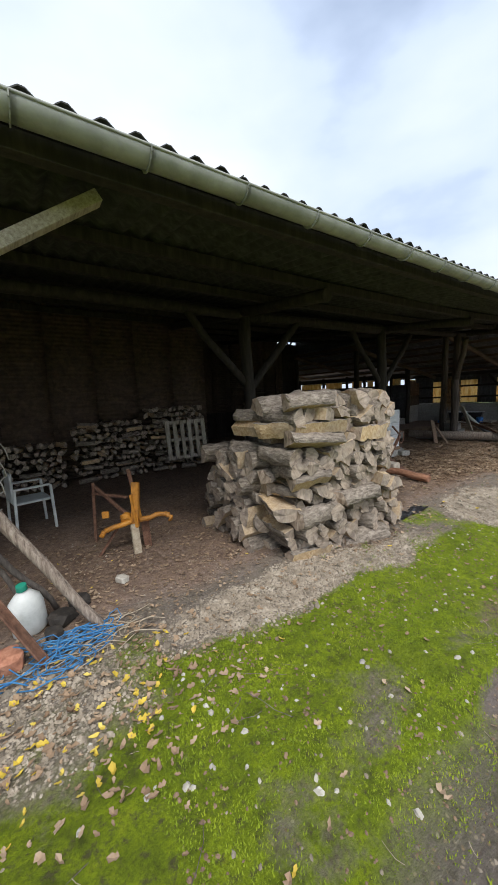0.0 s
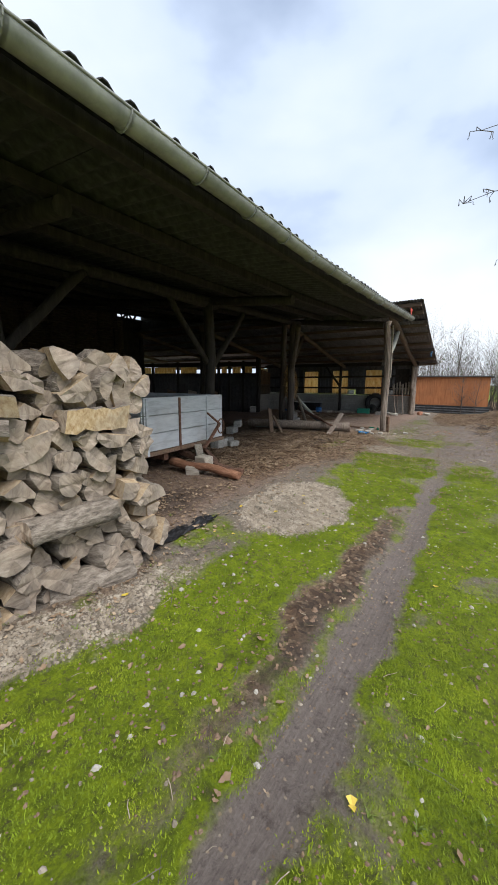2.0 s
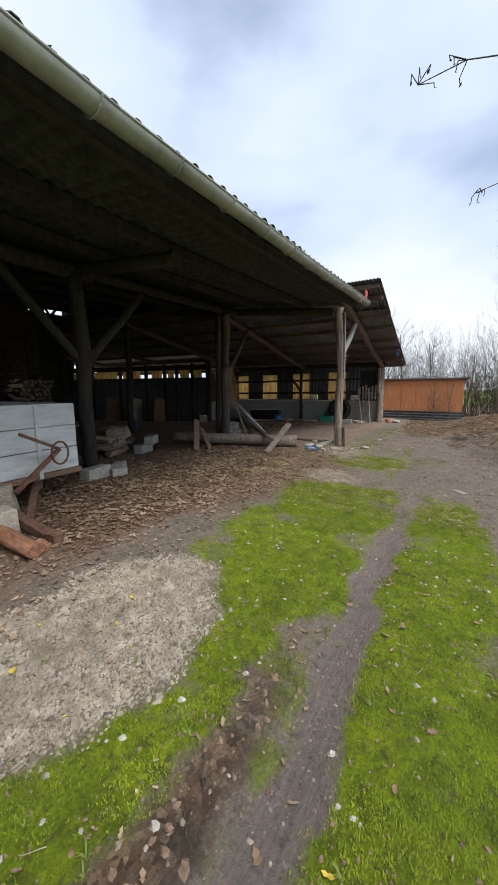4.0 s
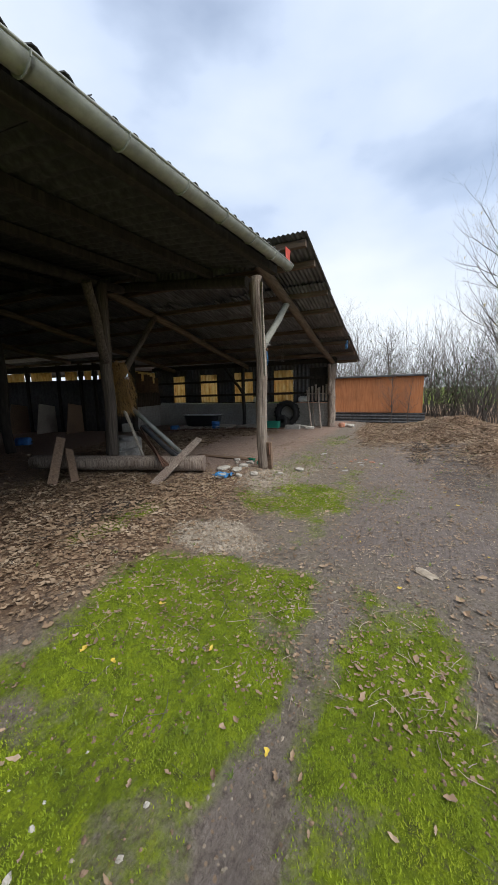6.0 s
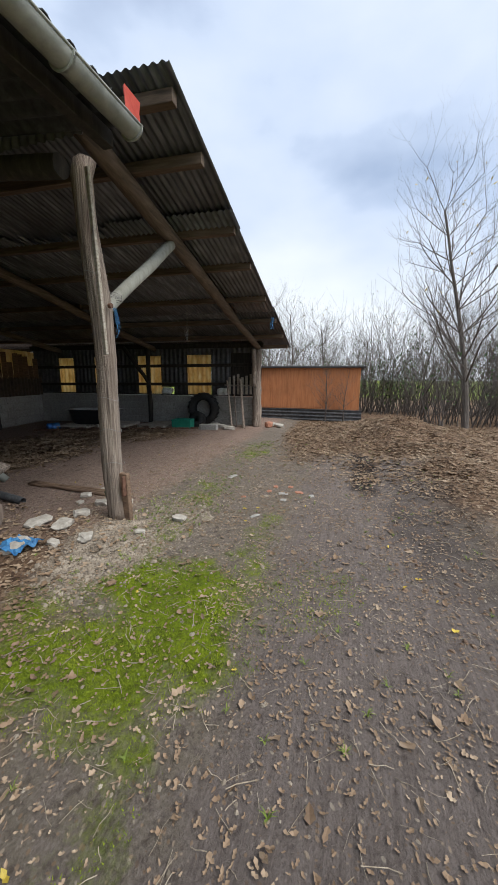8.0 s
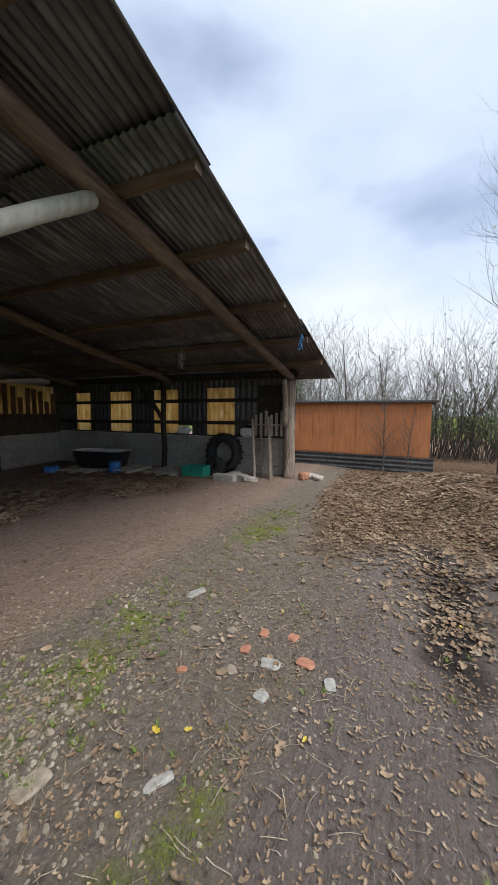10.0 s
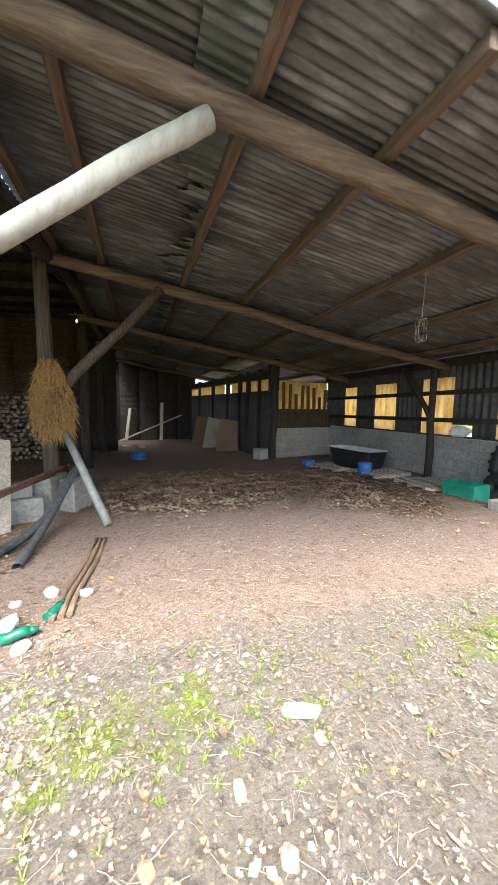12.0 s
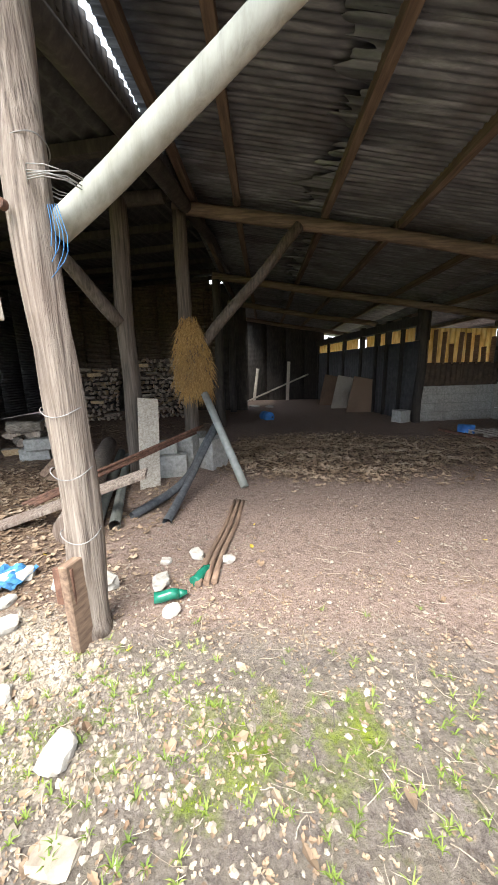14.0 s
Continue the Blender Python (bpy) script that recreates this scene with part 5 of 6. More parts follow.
hay()
for k, (x, y, s) in enumerate(((12.8, 3.0, 0.09), (12.95, 2.75, 0.07), (12.95, 3.35, 0.08), (12.2, 2.95, 0.14), (12.05, 2.55, 0.10), (12.75, 3.25, 0.05), (11.75, 3.0, 0.16), (12.15, 3.2, 0.15), (12.45, 2.95, 0.10), (11.9, 2.75, 0.07), (12.75, 2.0, 0.09), (12.35, 2.2, 0.06), (13.2, 3.3, 0.06))):
    rubble("limestone_lump", "pale broken limestone lump by the post", x, y, (s, s * 0.75, s * 0.5 if s < 0.12 else s * 0.28), M_stone, 100 + k, "stone", "stones by the post")
for k, (x, y, rz) in enumerate(((12.82, 2.82, 20), (13.02, 3.0, 70))):
    b = thing("green_bottle", pose(x, y, level(x, y) + 0.035, 0, 90, rz), "crushed green plastic bottle on rubble", "bottle", "green bottles")
    bm = bmesh.new()
    log(bm, (0, 0, 0), (0, 0, 0.15), 0.035, 0.033, n=12, rings=4, wob=0.01, seed=k)
    part("body", bm, M_bottle, b)
    part("neck", log(bmesh.new(), (0, 0, 0.15), (0, 0, 0.20), 0.03, 0.013, n=12, rings=2, wob=0), M_bottle, b)
bl = thing("blue_film", pose(11.75, 2.95, level(11.75, 2.95)), "crumpled scrap of blue plastic film", "film")
bm = bmesh.new()
bmesh.ops.create_grid(bm, x_segments=14, y_segments=10, size=0.13)
for q in bm.verts:
    q.co.z = 0.05 + 0.05 * noise.noise(q.co * 14) + 0.02 * noise.noise(q.co * 40)
bmesh.ops.solidify(bm, geom=bm.faces[:], thickness=0.002)
part("sheet", bm, M_bluecord, bl)
bf = thing("black_film", pose(4.0, 2.42, level(4.0, 2.42)), "crumpled strip of black plastic film", "film")
bm = bmesh.new()
bmesh.ops.create_grid(bm, x_segments=30, y_segments=10, size=0.5)
for q in bm.verts:
    q.co.y *= 0.16
    q.co.z = 0.02 + 0.03 * noise.noise(q.co * 6) + 0.02 * noise.noise(q.co * 22)
bmesh.ops.solidify(bm, geom=bm.faces[:], thickness=0.002)
part("sheet", bm, M_black, bf)
# rubble strip on the ground where the walk ends
for k, (x, y, sx, sy, mt) in enumerate(((14.4, 2.0, .10, .06, 2), (14.48, 1.98, .05, .035, 0), (14.45, 1.85, .04, .03, 0), (14.05, 1.35, .05, .04, 1), (14.17, 1.52, .045, .04, 0), (14.0, 1.15, .08, .06, 2), (14.25, 1.3, .05, .04, 1), (13.85, 1.35, .05, .04, 0), (14.1, 0.95, .07, .05, 1), (13.75, 1.1, .05, .05, 2), (14.3, 1.1, .05, .04, 1), (14.0, 0.78, .06, .04, 2), (13.7, 1.6, .04, .03, 1), (12.9, 1.75, .09, .06, 0), (13.15, 1.3, .08, .03, 2), (14.05, 1.75, .05, .03, 0), (9.99, 0.06, .11, .06, 0))):
    rubble("trodden_rubble", "broken brick and stone trodden into the earth", x, y, (sx, sy, 0.013), (M_pebble, M_brick, M_block)[mt], 140 + k, "rubble", "rubble in the path")

# ---- things along the east wall ----
def bathtub(m):
    t = thing("bathtub", m, "old white enamel bathtub with black outside", "bathtub")
    def shell(n, r0, z, inset, mat, lab=""):
        bm = bmesh.new()
        rows = []
        for f, zz in r0:
            rows.append([bm.verts.new((max(-1, min(1, 1.25 * math.cos(a))) * (0.78 * f - inset), max(-1, min(1, 1.25 * math.sin(a))) * (0.36 * f - inset), zz)) for a in np.linspace(0, math.tau, 33)[:-1]])
        for a, b in zip(rows, rows[1:]):
            for k in range(32):
                bm.faces.new((a[k], a[(k + 1) % 32], b[(k + 1) % 32], b[k])).smooth = True
        bm.faces.new(rows[0])
        part(n, bm, mat, t, lab)
    shell("outside", ((0.72, 0.12), (0.82, 0.2), (0.92, 0.56)), 0, 0, M_black, "black outer shell")
    shell("inside", ((0.66, 0.17), (0.80, 0.25), (0.90, 0.575)), 0, 0.012, M_enamel)
    bm = bmesh.new()
    ra = [bm.verts.new((max(-1, min(1, 1.25 * math.cos(a))) * 0.70, max(-1, min(1, 1.25 * math.sin(a))) * 0.318, 0.578)) for a in np.linspace(0, math.tau, 33)[:-1]]
    rb = [bm.verts.new((max(-1, min(1, 1.25 * math.cos(a))) * 0.79, max(-1, min(1, 1.25 * math.sin(a))) * 0.37, 0.572)) for a in np.linspace(0, math.tau, 33)[:-1]]
    for k in range(32):
        bm.faces.new((ra[k], ra[(k + 1) % 32], rb[(k + 1) % 32], rb[k])).smooth = True
    bmesh.ops.solidify(bm, geom=bm.faces[:], thickness=0.015)
    part("rim", bm, M_enamel, t)
    for sx in (-0.5, 0.5):
        for sy in (-0.2, 0.2):
            part("foot", box(bmesh.new(), sx - 0.03, sy - 0.03, 0, sx + 0.03, sy + 0.03, 0.14, 0.01), M_black, t)
    return t


bathtub(F2 @ pose(6.25, 4.95, -0.2, 0, 0, 100))


def tyre(m, R, r, label):
    t = thing("old_tyre", m, label, "tyre", "old tyres")
    bm = bmesh.new()
    prof = [(R - 0.20, -r * 0.55), (R - 0.12, -r * 0.95), (R - 0.03, -r * 0.85), (R, -r * 0.55), (R, r * 0.55), (R - 0.03, r * 0.85), (R - 0.12, r * 0.95), (R - 0.20, r * 0.55), (R - 0.17, r * 0.4), (R - 0.05, r * 0.3), (R - 0.05, -r * 0.3), (R - 0.17, -r * 0.4)]
    N = 40
    rows = [[bm.verts.new((math.cos(a) * p, q, math.sin(a) * p)) for p, q in prof] for a in np.linspace(0, math.tau, N + 1)[:-1]]
    for i in range(N):
        a, b = rows[i], rows[(i + 1) % N]
        for k in range(len(prof)):
            bm.faces.new((a[k], a[(k + 1) % len(prof)], b[(k + 1) % len(prof)], b[k])).smooth = True
    part("casing", bm, M_rubber, t)
    bm = bmesh.new()
    for i in range(N):
        a = math.tau * i / N
        box(bm, -0.018, -r * 0.8, 0, 0.018, r * 0.8, 0.018, 0, 0, pose(0, 0, 0, 0, -math.degrees(a) + 90, 0) @ pose(0, 0, R - 0.004, 0, 0, 25 if i % 2 else -25))
    part("tread", bm, M_rubber, t)
    return t


tyre(F2 @ pose(7.08, 1.72, 0.40, 0, 8, 86), 0.47, 0.16, "large worn black tractor tyre leaning on the block wall")
tyre(F2 @ pose(6.75, 1.80, 0.08, 18, 0, 80), 0.24, 0.12, "small black tyre on the ground before a large one")


def crate(m):
    c = thing("green_crate", m, "bright green plastic crate", "crate")
    for y in (0.0, 0.38):
        part("long_side", box(bmesh.new(), 0, y, 0, 0.55, y + 0.015, 0.28, 0.004), M_green, c)
    for x in (0.0, 0.535):
        part("short_side", box(bmesh.new(), x, 0.016, 0, x + 0.015, 0.379, 0.28, 0.004), M_green, c)
    part("base", box(bmesh.new(), 0.016, 0.016, 0.0, 0.534, 0.379, 0.015), M_green, c)
    part("rim", box(bmesh.new(), -0.012, -0.012, 0.24, 0.562, -0.001, 0.285, 0.003), M_green, c)
    return c


crate(F2 @ pose(6.15, 2.35, -0.14, 0, 0, -85))


def barrel(m, h, r):
    b = thing("blue_barrel", m, "small blue plastic drum lying about", "drum", "blue drums")
    bm = bmesh.new()
    prof = [(0.8 * r, 0), (r, 0.05 * h), (r, 0.3 * h), (r * 1.05, 0.33 * h), (r, 0.36 * h), (r, 0.68 * h), (r * 1.05, 0.71 * h), (r, 0.74 * h), (r, 0.95 * h), (0.8 * r, h)]
    rows = [[bm.verts.new((math.cos(a) * p, math.sin(a) * p, z)) for a in np.linspace(0, math.tau, 19)[:-1]] for p, z in prof]
    for a, c in zip(rows, rows[1:]):
        for k in range(18):
            bm.faces.new((a[k], a[(k + 1) % 18], c[(k + 1) % 18], c[k])).smooth = True
    bm.faces.new(rows[0][::-1]); bm.faces.new(rows[-1])
    part("body", bm, M_blue, b)
    part("bung", log(bmesh.new(), (r * 0.4, 0, h), (r * 0.4, 0, h + 0.02), 0.03, 0.03, wob=0), M_black, b)


barrel(F2 @ pose(5.2, 5.75, -0.1, 90, 0, 60), 0.32, 0.12)
barrel(F2 @ pose(6.0, 4.25, -0.17, 0, 0, 0), 0.32, 0.15)
barrel(F2 @ pose(1.05, 8.35, -0.12, 90, 0, 30), 0.4, 0.15)
for k, (a, b, w) in enumerate((((6.45, 0.62, -0.13), (7.05, 0.95, 1.25), 0.10), ((6.75, 0.35, -0.13), (7.1, 0.55, 1.3), 0.16), ((6.95, 0.62, -0.13), (7.12, 0.78, 1.28), 0.12))):
    lp = thing("leaning_board", F2, "rough grey board leaning on the block wall", "board", "leaning boards")
    part("board", bar(bmesh.new(), a, b, w, 0.03, 60), M_post, lp)
pf = thing("picket_panel", F2, "short weathered picket panel fixed in the wall opening", "fence panel")
for k in range(6):
    part("picket", bar(bmesh.new(), (7.16, 0.25 + 0.13 * k, 0.85), (7.16, 0.25 + 0.13 * k, 1.45 - 0.05 * (k % 3)), 0.07, 0.02, 90), M_plank, pf)
part("rail", bar(bmesh.new(), (7.13, 0.15, 1.12), (7.13, 1.05, 1.12), 0.06, 0.03), M_plank, pf)
for k, (v, w) in enumerate(((1.12, 0.17), (2.98, 0.17))):
    ob = rubble("plastic_sack", "crumpled white plastic sack on the wall sill", 19.6, 3.0, (w, w * 1.3, 0.16), M_whitepl, 200 + k, "sack", "white sacks")
    ob.matrix_world = F2 @ pose(7.20, v, 0.92, 0, 0, 12 * k)
rubble("orange_brick", "orange hollow brick at the corner post", 19.45, 2.62, (0.16, 0.12, 0.13), M_brick, 170, "brick")
for k, (x, y) in enumerate(((19.75, 2.55), (19.6, 2.35), (18.95, 3.9), (19.1, 4.2), (18.75, 3.6))):
    rubble("corner_stone", "pale stone slab at the wall foot", x, y, (0.2, 0.15, 0.08), M_stone, 180 + k, "stone", "stones at the wall foot")
rl = thing("floor_rail", F2, "long rusty rail lying along the shed floor", "rail")
part("rail", bar(bmesh.new(), (4.9, 5.9, -0.13), (6.3, 1.6, -0.10), 0.06, 0.05), M_rust, rl)
# hanging wire and blue cord
hw = thing("hanging_wire", F2, "coiled wire hanging from a purlin", "wire")
u = 4.1
cord("drop", [(u, 0.9, roof2(u) - 0.12), (u - 0.01, 0.9, roof2(u) - 0.45), (u, 0.92, roof2(u) - 0.62)], 0.004, M_wire, hw)
for k in range(4):
    pts = [(u + 0.07 * math.cos(a), 0.92 + 0.04 * math.sin(a + k), roof2(u) - 0.74 + 0.12 * math.sin(a)) for a in np.linspace(0, 6, 10)]
    cord("coil", pts, 0.0035, M_wire, hw)
bc = thing("cord_knot", F2, "knot of blue cord hanging at the roof edge", "cord")
for k in range(6):
    pts = [(5.05 + random.uniform(-.04, .04), -0.72 + random.uniform(-.04, .04), roof2(5.05) - 0.12 - 0.06 * j) for j in range(5)]
    cord("strand", pts, 0.006, M_bluecord, bc)
# end of the passage: pale slabs on the floor
for k, (u, v) in enumerate(((0.2, 11.5), (0.7, 12.1), (1.3, 11.8))):
    p = F2 @ Vector((u, v, 0))
    rubble("floor_slab", "pale broken slab on the passage floor", p.x, p.y, (0.3, 0.2, 0.05), M_stone, 190 + k, "slab", "passage slabs")
for k, (a, b) in enumerate((((0.3, 14.6, -0.3), (3.2, 15.0, 0.9)), ((0.6, 14.9, -0.3), (0.8, 15.3, 1.2)), ((2.2, 14.8, -0.3), (2.3, 15.3, 1.5)))):
    lp = thing("passage_timber", F2, "dim timber leaning at the end of the passage", "timber", "passage timbers")
    part("beam", bar(bmesh.new(), a, b, 0.14, 0.06), M_plank, lp)


# ---- orange shed beyond the yard ----
def orange_shed():
    s = thing("garden_shed", pose(22.0, 0.07, -0.2), "low shed with orange stained board walls and flat dark roof", "shed")
    y = 0.0
    while y < 4.75:
        w = 0.40 if int(y * 10) % 3 else 0.62
        part("wall_panel", box(bmesh.new(), 0 + 0.008 * (int(y * 7) % 2), y + 0.004, 0.48, 0.03, y + w - 0.004, 1.90, 0.003), M_orange, s)
        y += w
    y = 0.0
    for k in range(5):
        part("side_panel", box(bmesh.new(), 0.04 + k * 0.5, 0.0, 0.48, 0.53 + k * 0.5, 0.03, 1.90, 0.003), M_orange, s)
    m = Matrix(((0, 0, -1, -0.05), (0, 1, 0, -0.1), (1, 0, 0, -0.05), (0, 0, 0, 1)))
    part("base_sheet", corrugated(bmesh.new(), 0.52, 5.2, 0.12, 0.022, m), M_wallsheet, s, "dark corrugated base sheet")
    part("roof", box(bmesh.new(), -0.15, -0.15, 1.905, 2.8, 5.2, 1.97, 0.01), M_wallsheet, s)
    part("back_wall", box(bmesh.new(), 2.5, 0.035, 0.0, 2.55, 5.0, 1.90), M_orange, s)
    return s


orange_shed()


# ---- trees and hedge ----
def limb(vs, fs, p, q, r0, r1, n=5):
    d = (q - p)
    if d.length < 1e-4:
        return
    a = d.orthogonal().normalized()
    b = d.normalized().cross(a)
    i = len(vs)
    for c, r in ((p, r0), (q, r1)):
        for k in range(n):
            t = math.tau * k / n
            vs.append(tuple(c + a * math.cos(t) * r + b * math.sin(t) * r))
    for k in range(n):
        fs.append((i + k, i + (k + 1) % n, i + n + (k + 1) % n, i + n + k))


def branching(vs, fs, p, d, length, r, depth, rnd, tips, up=0.25, spread=0.6, kids=3, n=4):
    steps = 3
    for s in range(steps):
        d = (d + Vector((rnd.uniform(-.18, .18), rnd.uniform(-.18, .18), rnd.uniform(-.08, .12) + up * 0.15))).normalized()
        q = p + d * (length / steps)
        r2 = r * 0.86
        limb(vs, fs, p, q, r, r2, n if r > 0.008 else 3)
        p, r = q, r2
        if depth > 0 and s > 0 or depth > 1:
            for _ in range(kids if s == steps - 1 else max(1, kids - 1)):
                side = Vector((rnd.uniform(-1, 1), rnd.uniform(-1, 1), rnd.uniform(-0.3, 0.9))).normalized()
                branching(vs, fs, p, (d * (1 - spread) + side * spread).normalized(), length * rnd.uniform(0.5, 0.72), r * 0.6, depth - 1, rnd, tips, up, spread, kids, n)
    tips.append(p)


def leaf_quads(points, size, material, parent, rnd, name="foliage", jitter=0.1):
    vs, fs = [], []
    for p in points:
        a = Vector((rnd.uniform(-1, 1), rnd.uniform(-1, 1), rnd.uniform(-1, 1))).normalized()
        b = a.orthogonal().normalized()
        c = p + Vector((rnd.uniform(-jitter, jitter), rnd.uniform(-jitter, jitter), rnd.uniform(-jitter, jitter)))
        s = size * rnd.uniform(0.6, 1.3)
        n = len(vs)
        vs += [tuple(c - a * s), tuple(c + b * s * 0.45 - a * s * 0.1), tuple(c + a * s + b.cross(a) * s * 0.2), tuple(c - b * s * 0.45)]
        fs.append((n, n + 1, n + 2, n + 3))
    return raw(name, vs, fs, material, parent)


def bare_tree(x, y, h, seed, label, trunk_r=0.11, depth=4, yellow=12, group="", whorl=3):
    rnd = random.Random(seed)
    t = thing("bare_tree", pose(0, 0, 0), label, "tree", group)
    vs, fs, tips = [], [], []
    p = Vector((x, y, level(x, y) - 0.05))
    trunk_v, trunk_f = [], []
    d = Vector((rnd.uniform(-.05, .05), rnd.uniform(-.05, .05), 1)).normalized()
    n = 9
    r = trunk_r
    for s in range(n):
        d = (d + Vector((rnd.uniform(-.05, .05), rnd.uniform(-.05, .05), 0.05))).normalized()
        q = p + d * h / n * 0.85
        limb(trunk_v, trunk_f, p, q, r, r * 0.86, 9)
        p, r = q, r * 0.86
        if s >= 1:
            for _ in range(whorl):
                a = rnd.uniform(0, math.tau)
                branching(vs, fs, p, Vector((math.cos(a), math.sin(a), rnd.uniform(0.5, 1.1))).normalized(), h * rnd.uniform(0.16, 0.26) * (1.2 - s / n * 0.6), r * 0.42, depth - 2, rnd, tips, 0.5, 0.5, 2)
    raw("trunk", trunk_v, trunk_f, M_twig, t)
    raw("crown", vs, fs, M_twig, t)
    if yellow:
        leaf_quads(rnd.sample(tips, min(yellow, len(tips))), 0.06, M_leafy, t, rnd)
    return t


bare_tree(21.5, -3.05, 7.6, 5, "slender bare tree with a few yellow leaves", 0.11, 5, 40, whorl=4)
bare_tree(20.6, -2.2, 2.4, 9, "thin bare sapling beside the leaf heap", 0.025, 4, 0)
bare_tree(21.6, 1.15, 2.3, 12, "thin bare sapling against the orange shed", 0.03, 4, 0)
bare_tree(21.65, 0.55, 1.9, 13, "thin bare sapling against the orange shed", 0.025, 4, 0)
for k, (x, y, h) in enumerate(((30, 3.6, 5.0), (29, 1.8, 4.2), (33, 6, 6.0), (31, -0.5, 3.6), (36, 2.5, 5.2), (34, -4, 5.5), (38, -7, 5.5), (30, -6.5, 4.5), (37, 9, 6), (33, 12, 6), (27, 5.3, 4.4))):
    bare_tree(x, y, h * 1.2, 40 + k, "bare winter tree in the hedge beyond the yard", 0.07, 5, 4, "hedge trees")


def shrub(x, y, w, h, seed, label, material=None, leaves=0):
    rnd = random.Random(seed)
    t = thing("hedge_shrub", pose(0, 0, 0), label, "shrub", "hedge shrubs")
    vs, fs, tips = [], [], []
    for k in range(34):
        px, py = x + rnd.uniform(-w, w), y + rnd.uniform(-w, w)
        a = rnd.uniform(0, math.tau)
        branching(vs, fs, Vector((px, py, level(px, py) - 0.05)), Vector((math.cos(a) * .35, math.sin(a) * .35, 1)).normalized(), h * rnd.uniform(0.5, 1.0), 0.02, 2, rnd, tips, 0.4, 0.5, 2, 3)
    raw("brushwood", vs, fs, M_twig, t)
    if leaves:
        leaf_quads([rnd.choice(tips) for _ in range(leaves)], 0.055, material or M_ever, t, rnd, jitter=0.35)
    return t


rs = random.Random(77)
for k in range(17):
    y = -13 + 1.25 * k
    shrub(27.5 + rs.uniform(-1, 1.5) - 0.10 * max(0, -y), y, 0.9, rs.uniform(2.2, 3.4), 300 + k, "tangled leafless hedge shrub", M_straw if k % 4 == 2 else M_ever, 260 if k % 3 == 0 else 60)
for k in range(5):
    shrub(22.2 + 0.4 * k, -2.2 - 1.3 * k, 0.7, 1.6, 330 + k, "tangled leafless hedge shrub with brambles", M_ever, 130)
shrub(25.5, 5.6, 0.9, 2.3, 350, "green leafy evergreen shrub behind the shed", M_ever, 2600)
shrub(26.0, -1.2, 0.9, 1.3, 351, "green leafy evergreen shrub in the hedge", M_ever, 900)

# overhanging twigs of a tree standing aside from the path
ov = thing("overhanging_tree", pose(0, 0, 0), "tree with bare drooping twigs over the yard", "tree")
vs, fs, tips = [], [], []
limb(vs, fs, Vector((11.2, -6.6, -0.2)), Vector((11.1, -6.5, 3.5)), 0.2, 0.14, 9)
limb(vs, fs, Vector((11.1, -6.5, 3.5)), Vector((11.0, -6.4, 7.0)), 0.14, 0.07, 9)
raw("trunk", vs, fs, M_twig, ov)
rnd = random.Random(15)
dr = []
for base, end in (((11.1, -6.5, 4.9), (8.20, 0.60, 4.92)), ((11.1, -6.5, 4.1), (8.35, 0.69, 4.09)), ((11.1, -6.5, 3.6), (9.43, 0.20, 3.49)), ((11.05, -6.45, 6.0), (12.6, -1.1, 5.3))):
    vs, fs = [], []
    p, e = Vector(base), Vector(end)
    prev = p
    for s in range(1, 21):
        q = p.lerp(e, s / 20) + Vector((rnd.uniform(-.04, .04), rnd.uniform(-.04, .04), 0.22 * math.sin(s / 20 * math.pi) + rnd.uniform(-.03, .03) - (0.06 if s == 20 else 0)))
        limb(vs, fs, prev, q, 0.032 * (1.05 - s / 20) + 0.004, 0.032 * (1.05 - (s + 1) / 20) + 0.004, 5)
        prev = q
        if s > 8:
            for _ in range(4):
                w = q + Vector((rnd.uniform(-.22, .22), rnd.uniform(-.15, .15), rnd.uniform(0.0, .09)))
                limb(vs, fs, q, w, 0.005, 0.0035, 4)
                w2 = w + Vector((rnd.uniform(-.015, .015), rnd.uniform(-.015, .015), -rnd.uniform(0.04, 0.10)))
                limb(vs, fs, w, w2, 0.006, 0.005, 4)
                dr.append(w2)
    raw("limb", vs, fs, M_twig, ov)
leaf_quads(dr, 0.022, M_twig, ov, rnd, "foliage", 0.01)


# ---- scatter on the ground ----
COVER_MEMO = {}


def covers_near(x, y):
    key = (round(x / 0.08), round(y / 0.08))
    if key not in COVER_MEMO:
        COVER_MEMO[key] = covers(key[0] * 0.08, key[1] * 0.08)
    return COVER_MEMO[key]


def scatter(name, label, category, count, area, weight, build, material, seed):
    rnd = random.Random(seed)
    vs, fs = [], []
    made = tries = 0
    while made < count and tries < count * 12:
        tries += 1
        x, y = rnd.uniform(area[0], area[1]), rnd.uniform(area[2], area[3])
        if rnd.random() < weight(x, y, covers_near(x, y)):
            build(vs, fs, x, y, level(x, y), rnd)
            made += 1
    return tagged(raw(name, vs, fs, material), label, category, kind="stuff")


